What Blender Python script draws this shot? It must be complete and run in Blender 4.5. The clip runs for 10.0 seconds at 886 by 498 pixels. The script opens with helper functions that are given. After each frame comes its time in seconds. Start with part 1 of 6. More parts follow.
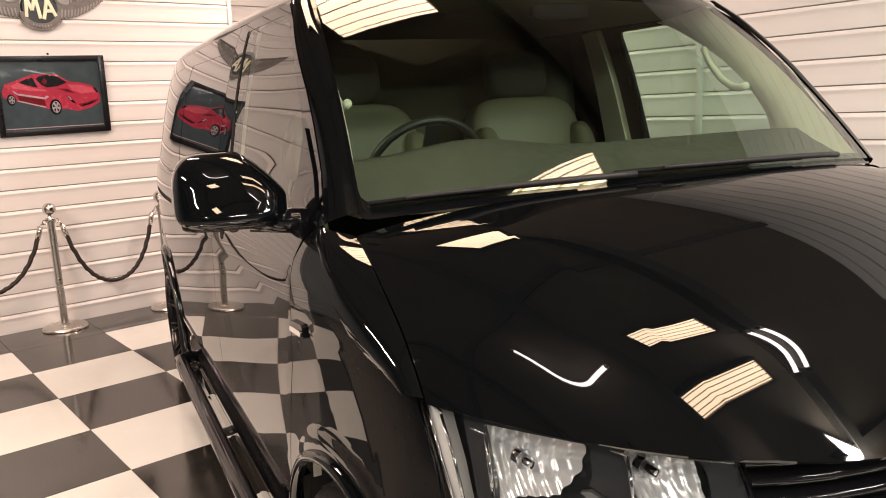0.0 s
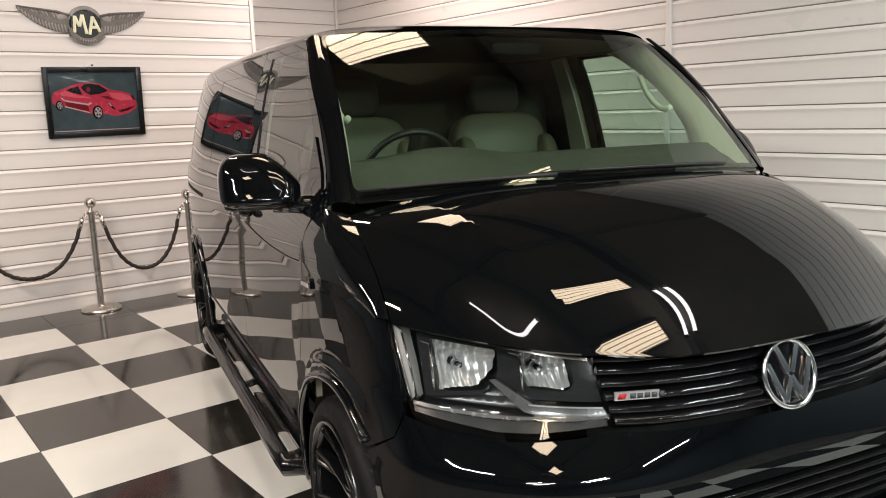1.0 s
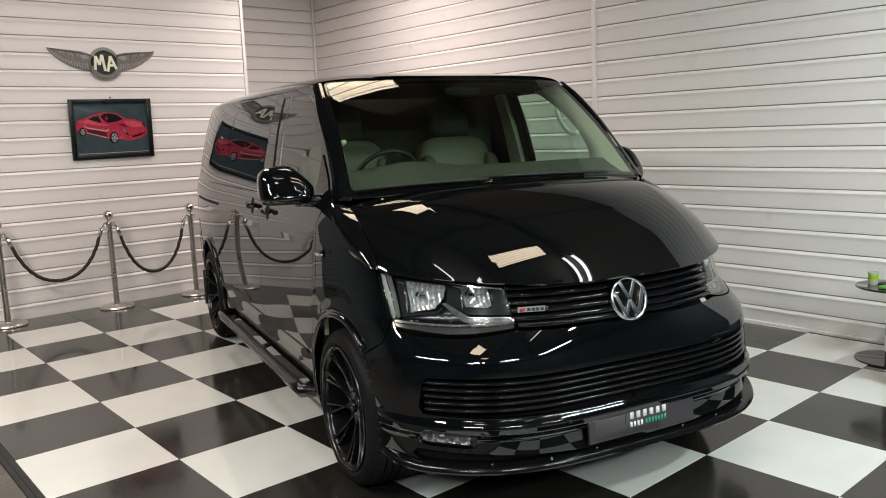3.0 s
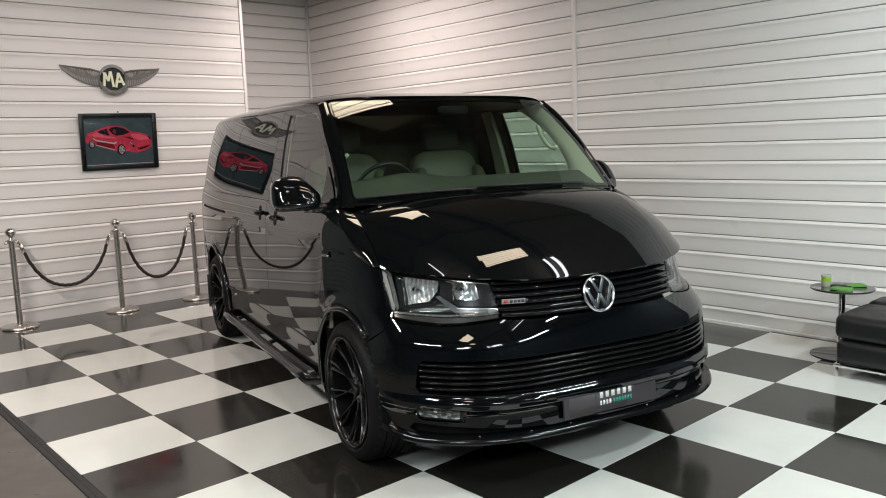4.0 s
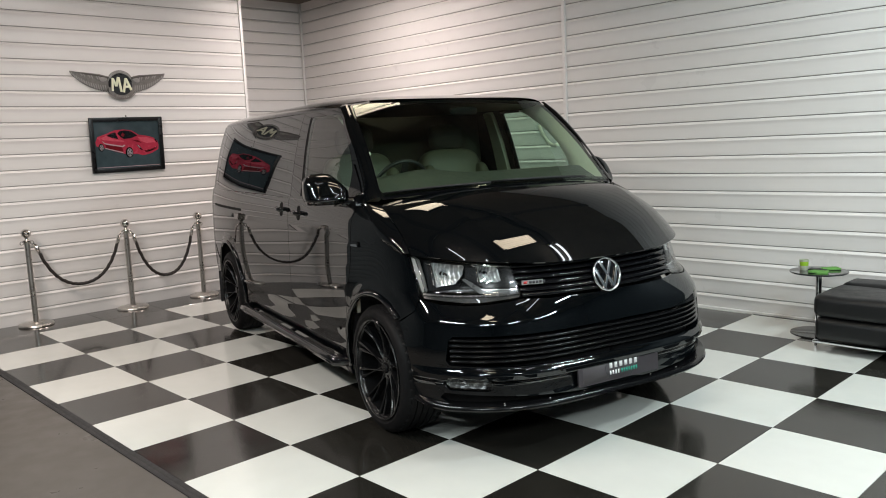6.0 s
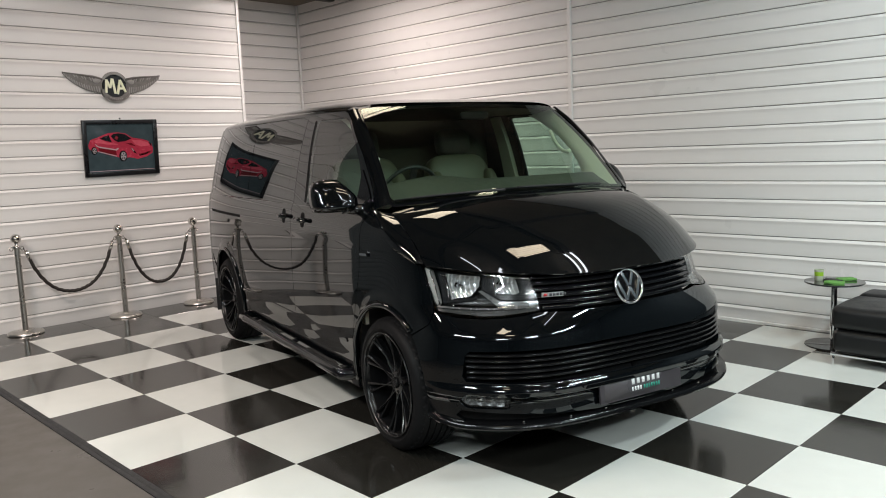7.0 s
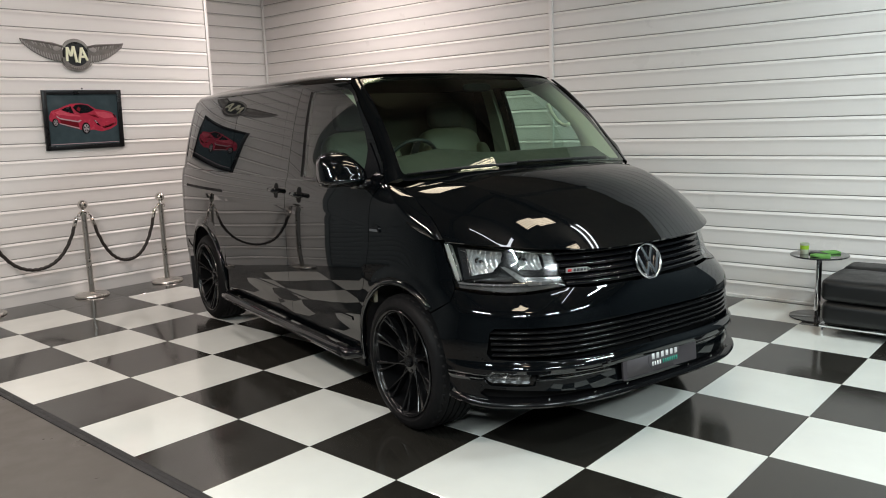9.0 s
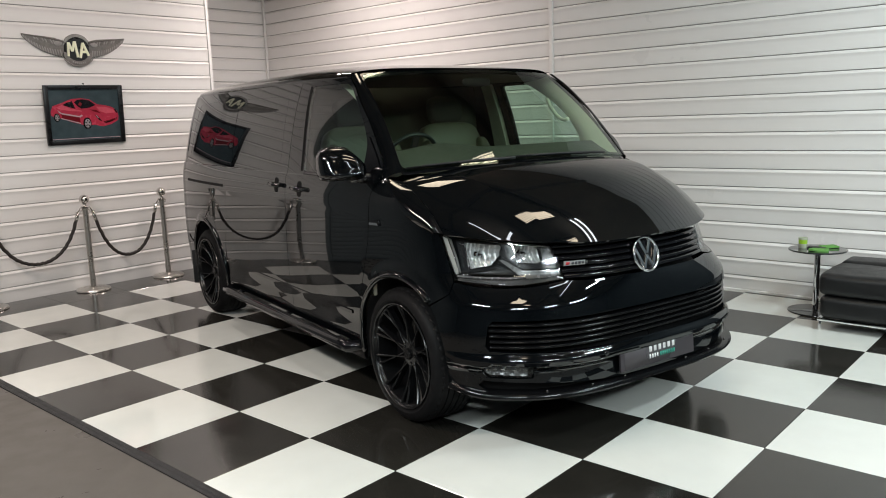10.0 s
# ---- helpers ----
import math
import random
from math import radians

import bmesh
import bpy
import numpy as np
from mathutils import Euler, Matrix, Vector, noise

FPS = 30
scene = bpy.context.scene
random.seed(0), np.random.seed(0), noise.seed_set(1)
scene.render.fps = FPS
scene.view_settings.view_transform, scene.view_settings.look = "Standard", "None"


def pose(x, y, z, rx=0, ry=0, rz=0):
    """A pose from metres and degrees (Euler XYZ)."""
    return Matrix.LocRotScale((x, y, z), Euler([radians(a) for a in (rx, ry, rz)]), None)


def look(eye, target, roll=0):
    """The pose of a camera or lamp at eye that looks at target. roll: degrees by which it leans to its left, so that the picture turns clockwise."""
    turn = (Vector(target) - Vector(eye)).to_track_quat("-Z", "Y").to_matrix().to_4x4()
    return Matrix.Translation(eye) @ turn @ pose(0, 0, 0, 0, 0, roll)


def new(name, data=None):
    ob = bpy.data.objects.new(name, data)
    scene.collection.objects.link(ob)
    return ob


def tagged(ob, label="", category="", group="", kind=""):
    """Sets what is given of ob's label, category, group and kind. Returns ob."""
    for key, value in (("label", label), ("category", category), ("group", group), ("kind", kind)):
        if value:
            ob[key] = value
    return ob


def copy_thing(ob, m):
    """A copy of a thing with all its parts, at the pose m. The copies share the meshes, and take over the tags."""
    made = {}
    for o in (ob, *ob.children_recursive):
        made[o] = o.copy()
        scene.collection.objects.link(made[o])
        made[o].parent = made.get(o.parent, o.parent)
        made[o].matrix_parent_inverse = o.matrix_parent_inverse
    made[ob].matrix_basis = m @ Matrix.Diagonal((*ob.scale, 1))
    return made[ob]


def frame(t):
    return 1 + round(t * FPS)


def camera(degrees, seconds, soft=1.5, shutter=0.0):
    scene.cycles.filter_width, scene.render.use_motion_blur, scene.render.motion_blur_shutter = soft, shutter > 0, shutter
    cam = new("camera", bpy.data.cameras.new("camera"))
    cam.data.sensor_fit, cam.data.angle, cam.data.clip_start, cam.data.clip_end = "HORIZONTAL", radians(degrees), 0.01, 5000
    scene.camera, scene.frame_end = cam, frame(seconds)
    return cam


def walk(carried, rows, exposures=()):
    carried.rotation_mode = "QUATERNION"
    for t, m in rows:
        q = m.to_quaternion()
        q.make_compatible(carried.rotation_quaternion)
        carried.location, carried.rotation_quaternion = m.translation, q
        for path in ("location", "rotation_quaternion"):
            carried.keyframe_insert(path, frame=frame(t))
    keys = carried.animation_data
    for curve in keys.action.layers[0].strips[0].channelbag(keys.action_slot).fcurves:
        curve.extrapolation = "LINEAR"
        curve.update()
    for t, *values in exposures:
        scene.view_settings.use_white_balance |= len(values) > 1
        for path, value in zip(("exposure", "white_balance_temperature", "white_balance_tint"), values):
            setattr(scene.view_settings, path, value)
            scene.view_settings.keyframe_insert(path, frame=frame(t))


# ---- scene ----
cam = camera(59.4, 10.0, soft=1.0)
PATH = [
    (0, (3.282, 0.279, 1.476), (1.76, 1.524, 1.108), -2.8),
    (0.5, (3.588, 0.123, 1.49), (2.061, 1.361, 1.128), -1.8),
    (1, (3.862, -0.033, 1.502), (2.318, 1.189, 1.153), -1.9),
    (1.5, (4.07, -0.252, 1.496), (2.51, 0.952, 1.154), -2.8),
    (2, (4.329, -0.447, 1.515), (2.794, 0.797, 1.201), -2.5),
    (2.5, (4.571, -0.593, 1.515), (3.058, 0.678, 1.206), -2.3),
    (4, (5.063, -1.058, 1.531), (3.584, 0.262, 1.263), -2.0),
    (4.5, (5.222, -1.172, 1.532), (3.743, 0.148, 1.267), -1.7),
    (5, (5.251, -1.316, 1.526), (3.783, 0.016, 1.265), -2.2),
    (5.5, (5.241, -1.497, 1.526), (3.795, -0.141, 1.258), -2.6),
    (7, (4.969, -1.456, 1.534), (3.552, -0.069, 1.277), -2.3),
    (7.5, (4.87, -1.469, 1.54), (3.487, -0.046, 1.293), -2.1),
    (8, (4.755, -1.551, 1.539), (3.421, -0.087, 1.261), -2.6),
    (8.5, (4.673, -1.616, 1.534), (3.369, -0.132, 1.219), -2.4),
    (9, (4.641, -1.633, 1.532), (3.335, -0.154, 1.208), -2.0),
    (9.5, (4.649, -1.64, 1.529), (3.344, -0.16, 1.203), -1.7),
    (10, (4.667, -1.647, 1.523), (3.359, -0.171, 1.189), -2.0),
]
EXPOSURES = [(0, 0.56, 7800, 27), (0.5, 0.42, 7200, 22), (1, 0.24, 6880, 17), (2.5, -0.02, 6620, 14), (4.5, -0.11, 6400, 13), (10, -0.09, 6350, 12)]
walk(cam, [(t, look(eye, target, roll)) for t, eye, target, roll in PATH], EXPOSURES)

# ---- world and lamps ----
world = bpy.data.worlds.new("world")
scene.world = world
world.use_nodes = True
world.node_tree.nodes["Background"].inputs["Color"].default_value = (0.9, 0.95, 1.0, 1)
world.node_tree.nodes["Background"].inputs["Strength"].default_value = 0.05

CEILING = 3.5
TILE = 0.59
WEST, NORTH, EAST, SOUTH = -2.88, 4.755, 10.5, -7.5


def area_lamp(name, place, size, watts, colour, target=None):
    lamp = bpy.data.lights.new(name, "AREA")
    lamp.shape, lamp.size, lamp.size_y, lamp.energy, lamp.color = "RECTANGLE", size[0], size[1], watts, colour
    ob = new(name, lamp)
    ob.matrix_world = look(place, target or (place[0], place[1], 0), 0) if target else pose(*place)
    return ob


# ceiling lamps: middle, size, watts; after the warm panels, unseen ones added as fill
WARM, COOL, BLUE, PINK = (1.0, 0.85, 0.62), (0.90, 1.0, 0.985), (0.865, 1.0, 0.995), (1.0, 0.875, 0.80)
PANELS = [
    (0.76, 2.05, 0.58, 0.80, 13, WARM), (2.82, 2.05, 0.24, 1.25, 10, WARM), (3.58, 1.85, 0.24, 1.5, 12, WARM), (4.55, -0.95, 0.45, 0.45, 8, WARM), (3.65, -0.35, 0.45, 0.45, 8, WARM),
    (-1.1, 1.35, 1.5, 0.08, 30, PINK), (-1.75, 3.65, 1.0, 0.10, 46, PINK), (0.1, -1.7, 1.5, 0.08, 140, (1.0, 0.85, 0.74)), (2.7, -2.4, 1.5, 0.08, 125, COOL), (5.6, -3.4, 0.08, 1.5, 95, COOL), (6.2, -3.4, 0.08, 1.5, 95, COOL),
    (6.2, 3.1, 0.08, 1.5, 150, BLUE), (8.4, 2.0, 0.08, 1.5, 165, BLUE), (7.4, -0.8, 0.08, 1.5, 100, COOL), (8.0, -0.8, 0.08, 1.5, 100, COOL), (-0.75, 3.6, 0.7, 0.30, 19, (1.0, 0.84, 0.78)),
]
for px, py, sx, sy, watts, tone in PANELS:
    area_lamp("ceiling_lamp", (px, py, CEILING - 0.10), (sx, sy), watts, tone)


# unseen fill lamps beyond the van, added to brighten the long wall
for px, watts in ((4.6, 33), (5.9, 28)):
    area_lamp("north_fill_lamp", (px, 2.9, CEILING - 0.20), (0.7, 0.25), watts, BLUE, (px - 2.0, NORTH, 2.5))

# ---- materials ----
def nodes_of(name):
    m = bpy.data.materials.new(name)
    m.use_nodes = True
    return m, m.node_tree.nodes, m.node_tree.links, m.node_tree.nodes["Principled BSDF"]


def plain(name, colour, rough=0.5, metal=0.0, vary=0.1, scale=20.0, bump=0.0, bump_scale=200.0, coat=0.0, ior=1.45, rough_vary=0.08, spread=0.0):
    """A surface with fine and broad variation in colour and gloss, a little relief, and from piece to piece a spread in tone."""
    m, n, l, b = nodes_of(name)
    co = n.new("ShaderNodeTexCoord")
    fine = n.new("ShaderNodeTexNoise")
    fine.inputs["Scale"].default_value, fine.inputs["Detail"].default_value = scale, 6
    broad = n.new("ShaderNodeTexNoise")
    broad.inputs["Scale"].default_value, broad.inputs["Detail"].default_value = scale / 9, 3
    place = co.outputs["Object"]
    if spread:
        own, away, moved_by = n.new("ShaderNodeObjectInfo"), n.new("ShaderNodeVectorMath"), n.new("ShaderNodeVectorMath")
        away.operation, moved_by.operation = "SCALE", "ADD"
        away.inputs[0].default_value = (37.0, 91.0, 53.0)
        l.new(own.outputs["Random"], away.inputs["Scale"])
        l.new(co.outputs["Object"], moved_by.inputs[0])
        l.new(away.outputs["Vector"], moved_by.inputs[1])
        place = moved_by.outputs["Vector"]
    l.new(place, fine.inputs["Vector"])
    l.new(place, broad.inputs["Vector"])
    both = n.new("ShaderNodeMath")
    both.operation = "ADD"
    l.new(fine.outputs["Fac"], both.inputs[0])
    l.new(broad.outputs["Fac"], both.inputs[1])
    tone = n.new("ShaderNodeMapRange")
    tone.inputs["From Min"].default_value, tone.inputs["From Max"].default_value = 0.6, 1.4
    tone.inputs["To Min"].default_value, tone.inputs["To Max"].default_value = 1 - vary, 1 + vary
    l.new(both.outputs[0], tone.inputs["Value"])
    value = tone.outputs["Result"]
    if spread:
        info = n.new("ShaderNodeObjectInfo")
        each = n.new("ShaderNodeMapRange")
        each.inputs["To Min"].default_value, each.inputs["To Max"].default_value = 1 - spread, 1 + spread
        l.new(info.outputs["Random"], each.inputs["Value"])
        times = n.new("ShaderNodeMath")
        times.operation = "MULTIPLY"
        l.new(value, times.inputs[0])
        l.new(each.outputs["Result"], times.inputs[1])
        value = times.outputs[0]
    mix = n.new("ShaderNodeVectorMath")
    mix.operation = "SCALE"
    mix.inputs[0].default_value = colour
    l.new(value, mix.inputs["Scale"])
    l.new(mix.outputs["Vector"], b.inputs["Base Color"])
    gloss = n.new("ShaderNodeMapRange")
    gloss.inputs["From Min"].default_value, gloss.inputs["From Max"].default_value = 0.6, 1.4
    gloss.inputs["To Min"].default_value, gloss.inputs["To Max"].default_value = max(0.0, rough * (1 - rough_vary * 3)), min(1.0, rough * (1 + rough_vary * 3))
    l.new(both.outputs[0], gloss.inputs["Value"])
    l.new(gloss.outputs["Result"], b.inputs["Roughness"])
    b.inputs["Metallic"].default_value, b.inputs["IOR"].default_value = metal, ior
    b.inputs["Coat Weight"].default_value, b.inputs["Coat Roughness"].default_value = coat, 0.02
    if bump:
        grain = n.new("ShaderNodeTexNoise")
        grain.inputs["Scale"].default_value, grain.inputs["Detail"].default_value = bump_scale, 4
        l.new(place, grain.inputs["Vector"])
        relief = n.new("ShaderNodeBump")
        relief.inputs["Strength"].default_value, relief.inputs["Distance"].default_value = bump, 0.002
        l.new(grain.outputs["Fac"], relief.inputs["Height"])
        l.new(relief.outputs["Normal"], b.inputs["Normal"])
    return m


def glass(name, tint, gloss_ior=1.5):
    m, n, l, b = nodes_of(name)
    n.remove(b)
    clear, shine, f, mix = n.new("ShaderNodeBsdfTransparent"), n.new("ShaderNodeBsdfGlossy"), n.new("ShaderNodeLayerWeight"), n.new("ShaderNodeMixShader")
    rise, gain = n.new("ShaderNodeMath"), n.new("ShaderNodeMapRange")
    clear.inputs["Color"].default_value = (*tint, 1)
    shine.inputs["Roughness"].default_value = 0.01
    base = ((gloss_ior - 1) / (gloss_ior + 1)) ** 2 * 1.8
    rise.operation, rise.inputs[1].default_value = "POWER", 4.6
    gain.inputs["To Min"].default_value = base
    l.new(f.outputs["Facing"], rise.inputs[0])
    l.new(rise.outputs[0], gain.inputs["Value"])
    l.new(gain.outputs["Result"], mix.inputs[0])
    l.new(clear.outputs[0], mix.inputs[1])
    l.new(shine.outputs[0], mix.inputs[2])
    l.new(mix.outputs[0], n["Material Output"].inputs["Surface"])
    return m


def glow(name, colour, strength):
    m, n, l, b = nodes_of(name)
    b.inputs["Base Color"].default_value = (*colour, 1)
    b.inputs["Emission Color"].default_value = (*colour, 1)
    b.inputs["Emission Strength"].default_value = strength
    b.inputs["Roughness"].default_value = 0.5
    return m


PAINT = plain("black_paint", (0.002, 0.0027, 0.0034), 0.02, vary=0.1, scale=3, ior=1.64, rough_vary=0.1)
GLOSS_BLACK = plain("gloss_black_plastic", (0.005, 0.005, 0.006), 0.045, vary=0.1, scale=8)
SLAT = plain("slat_black_plastic", (0.004, 0.004, 0.0045), 0.16, vary=0.12, scale=20, ior=1.34)
SATIN = plain("satin_black_plastic", (0.004, 0.004, 0.0045), 0.24, ior=1.35, vary=0.15, scale=20)
TRIM = plain("black_plastic", (0.018, 0.018, 0.019), 0.5, vary=0.2, scale=30, bump=0.3, bump_scale=500)
DARK = plain("dark_inner_metal", (0.004, 0.004, 0.0045), 0.6, vary=0.2, ior=1.2)
RUBBER = plain("tyre_rubber", (0.0045, 0.0045, 0.005), 0.6, ior=1.24, vary=0.2, scale=25, bump=0.3, bump_scale=300)
RIM = plain("satin_black_alloy", (0.005, 0.005, 0.0055), 0.22, vary=0.1, scale=12, ior=1.38)
CHROME = plain("chrome", (0.82, 0.82, 0.84), 0.07, metal=1.0, vary=0.04, scale=15)
STEEL = plain("polished_steel", (0.62, 0.60, 0.57), 0.16, metal=1.0, vary=0.08, scale=30)
BRUSHED = plain("brushed_steel", (0.60, 0.575, 0.54), 0.3, metal=1.0, vary=0.08, scale=40)
DISC = plain("brake_disc_steel", (0.09, 0.088, 0.085), 0.4, metal=1.0, vary=0.15, scale=40)
LENS = glass("clear_lens", (0.97, 0.975, 0.975), 1.5)
SCREEN = glass("tinted_windscreen", (0.72, 0.87, 0.76), 1.6)
SIDE_GLASS = glass("tinted_side_glass", (0.60, 0.77, 0.69), 1.78)
PRIVACY = plain("privacy_glass", (0.004, 0.004, 0.005), 0.02, vary=0.05, scale=4, ior=1.5)
LAMP_DARK = plain("lamp_housing", (0.03, 0.033, 0.035), 0.25, metal=0.2, vary=0.15, scale=40)
LAMP_LIGHT = plain("lamp_light_strip", (0.40, 0.40, 0.38), 0.25, vary=0.08, scale=30)
LAMP_STRIP = plain("lamp_grey_strip", (0.12, 0.123, 0.123), 0.3, metal=0.3, vary=0.08, scale=30)
LAMP_COVER = plain("lamp_inner_cover", (0.06, 0.062, 0.062), 0.22, metal=0.3, vary=0.2, scale=30)
SILVER_TRIM = plain("lamp_silver_trim", (0.16, 0.163, 0.165), 0.26, metal=0.55, vary=0.06, scale=30)
REFLECTOR = plain("lamp_reflector", (0.76, 0.78, 0.78), 0.15, metal=0.6, vary=0.05, scale=30)
LAMP_BEZEL = plain("lamp_bezel", (0.030, 0.031, 0.033), 0.16, metal=0.2, vary=0.1, scale=30)
BADGE_CHROME = plain("emblem_chrome", (0.92, 0.92, 0.93), 0.17, metal=1.0, vary=0.03, scale=20)
RED = plain("red_enamel", (0.5, 0.02, 0.02), 0.3)
SILVER = plain("silver_badge", (0.42, 0.42, 0.43), 0.3, metal=0.5)
GREY_BAR = plain("grey_lettering", (0.05, 0.05, 0.055), 0.4)
PLATE = plain("plate_face", (0.040, 0.034, 0.039), 0.45, vary=0.12, scale=8)
PLATE_SHEEN = plain("plate_sheen", (0.070, 0.063, 0.069), 0.5, vary=0.1, scale=8)
WHITE_BAR = plain("white_print", (0.8, 0.8, 0.8), 0.4)
GREEN_BAR = plain("green_print", (0.02, 0.28, 0.20), 0.4)
# cream leather darkened: the dimness of the cabin is put into its colour
SHADED_CREAM = plain("shaded_cream_leather", (0.112, 0.100, 0.066), 0.5, vary=0.08, scale=14, bump=0.3, bump_scale=150)
CREAM_TRIM = plain("cream_trim", (0.62, 0.58, 0.45), 0.6, vary=0.06, scale=14, bump=0.2)
# off-white trim, raised in tone to stand in for the windscreen's veil
VEILED_TRIM = plain("veiled_pillar_trim", (0.74, 0.71, 0.60), 0.6, vary=0.05, scale=14, bump=0.2)
DASH = plain("dashboard_plastic", (0.065, 0.066, 0.058), 0.6, vary=0.12, scale=30, bump=0.4, bump_scale=250)
# brown of the ceiling's reflection in the windscreen is put into this lining
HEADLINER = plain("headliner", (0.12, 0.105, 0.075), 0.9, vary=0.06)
# dark tone that puts the cabin's shade into the headrests
CABIN = plain("cabin_shaded_trim", (0.035, 0.032, 0.025), 0.8, vary=0.15)

# its brown carries cabin shade and some of the windscreen's reflected haze
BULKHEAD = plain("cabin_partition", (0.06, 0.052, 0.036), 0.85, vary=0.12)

BOARD = plain("white_cladding", (0.74, 0.72, 0.70), 0.30, vary=0.012, scale=5, bump=0.02, bump_scale=60, spread=0.02, rough_vary=0.04)
DARK_WALL = plain("dark_far_wall", (0.028, 0.035, 0.040), 0.7, vary=0.12, scale=3)
WALL_BACK = plain("wall_backing", (0.27, 0.264, 0.258), 0.8, vary=0.05)
COVER = plain("white_cover_strip", (0.72, 0.70, 0.68), 0.35, vary=0.03, scale=9)
WHITE_TILE = plain("white_floor_tile", (0.665, 0.675, 0.635), 0.10, vary=0.05, scale=5, rough_vary=0.25, spread=0.03, coat=0.25)
BLACK_TILE = plain("black_floor_tile", (0.020, 0.0186, 0.0158), 0.125, vary=0.25, scale=5, rough_vary=0.2, spread=0.15, ior=1.72)
GROUT = plain("floor_bed", (0.03, 0.03, 0.03), 0.6)
GREY_FLOOR = plain("grey_painted_floor", (0.088, 0.079, 0.069), 0.35, vary=0.06, scale=6, bump=0.04, bump_scale=90, rough_vary=0.2)
CEIL = plain("dark_ceiling_sheet", (0.155, 0.126, 0.095), 0.7, vary=0.25, scale=4)
BEAM = plain("dark_steel_beam", (0.075, 0.066, 0.056), 0.5, vary=0.2, scale=6)
TUBE_GLOW = glow("white_led_tube", (0.92, 0.96, 1.0), 14.0)
SHUTTER = plain("grey_shutter_paint", (0.11, 0.125, 0.13), 0.45, vary=0.1, scale=6)
FRAME_BLACK = plain("black_picture_frame", (0.008, 0.008, 0.009), 0.3, vary=0.15)
PIC_TEAL = plain("print_dark_teal", (0.040, 0.060, 0.068), 0.22, vary=0.25, scale=10, coat=0.4)
PIC_RED = plain("print_red", (0.36, 0.028, 0.055), 0.25, vary=0.2, scale=30, coat=0.4)
PIC_PINK = plain("print_light_red", (0.50, 0.075, 0.11), 0.25, vary=0.2, scale=30, coat=0.4)
PIC_GREY = plain("print_grey", (0.28, 0.25, 0.26), 0.25, vary=0.2, scale=60, coat=0.4)
PIC_DEEP = plain("print_deep_red", (0.13, 0.006, 0.012), 0.25, vary=0.2, scale=30, coat=0.4)
PIC_PALE = plain("print_pale", (0.40, 0.29, 0.31), 0.25, vary=0.15, scale=30, coat=0.4)
PIC_DARK = plain("print_black", (0.006, 0.006, 0.008), 0.25, vary=0.15, scale=30, coat=0.4)
PEWTER = plain("pewter_relief", (0.155, 0.142, 0.132), 0.42, metal=0.35, vary=0.3, scale=40)
PEWTER_LIGHT = plain("pewter_raised", (0.27, 0.255, 0.24), 0.38, metal=0.4, vary=0.25, scale=40)
CREAM_PAINT = plain("cream_paint", (0.78, 0.78, 0.58), 0.4)
ROPE = plain("black_rope", (0.020, 0.015, 0.012), 0.6, vary=0.3, scale=60, bump=0.4, bump_scale=400)
LEATHER = plain("black_leather", (0.008, 0.008, 0.0085), 0.42, vary=0.15, scale=20, bump=0.35, bump_scale=220)
SMOKED = plain("smoked_glass_top", (0.03, 0.03, 0.031), 0.05, vary=0.1, coat=0.5)
GREEN_CLOTH = plain("green_napkin", (0.11, 0.28, 0.06), 0.8, vary=0.15, scale=60, bump=0.4, bump_scale=300)
GREEN_CUP = plain("green_candle", (0.28, 0.48, 0.03), 0.35, vary=0.12, scale=30)
CUP_GLASS = plain("candle_glass", (0.40, 0.43, 0.33), 0.08, vary=0.08)
BLACK_COASTER = plain("black_coaster", (0.01, 0.01, 0.01), 0.5)
RIB = plain("diffuser_rib_plastic", (0.7, 0.6, 0.42), 0.6)


# ---- mesh helpers ----
def finish(name, me, material, parent=None, label="", smooth=True):
    """Links a mesh as one object, as a part where it has a parent."""
    for m in material if isinstance(material, (list, tuple)) else [material]:
        me.materials.append(m)
    if smooth:
        me.polygons.foreach_set("use_smooth", [True] * len(me.polygons))
    ob = new(name, me)
    if parent is not None:
        ob.parent = parent
    if label:
        ob["label"] = label
    return ob


def part(name, bm, material, parent=None, label="", smooth=None):
    """Links a bmesh as one mesh object. smooth: None shades smooth across edges under 35 degrees."""
    if smooth is None:
        for e in bm.edges:
            if len(e.link_faces) == 2 and e.calc_face_angle(0) > radians(35):
                e.smooth = False
    me = bpy.data.meshes.new(name)
    bm.to_mesh(me)
    bm.free()
    return finish(name, me, material, parent, label, smooth is not False)


def thing(name, m, label, category, group="", kind=""):
    ob = new(name)
    ob.empty_display_size = 0.1
    ob.matrix_world = m
    return tagged(ob, label, category, group, kind)


def box(bm, x0, x1, y0, y1, z0, z1, bevel=0.0, segments=2, m=None):
    r = bmesh.ops.create_cube(bm, size=1.0)
    vs = r["verts"]
    for v in vs:
        v.co = Vector(((x0 + x1) / 2 + v.co.x * (x1 - x0), (y0 + y1) / 2 + v.co.y * (y1 - y0), (z0 + z1) / 2 + v.co.z * (z1 - z0)))
    if bevel:
        es = list({e for v in vs for e in v.link_edges})
        r = bmesh.ops.bevel(bm, geom=es, offset=bevel, segments=segments, profile=0.6, affect="EDGES")
        vs = list({v for f in r["faces"] for v in f.verts} | {v for v in vs if v.is_valid})
    if m is not None:
        bmesh.ops.transform(bm, matrix=m, verts=vs)
    return vs


def boxed(*a, bm=None, **k):
    bm = bm or bmesh.new()
    box(bm, *a, **k)
    return bm


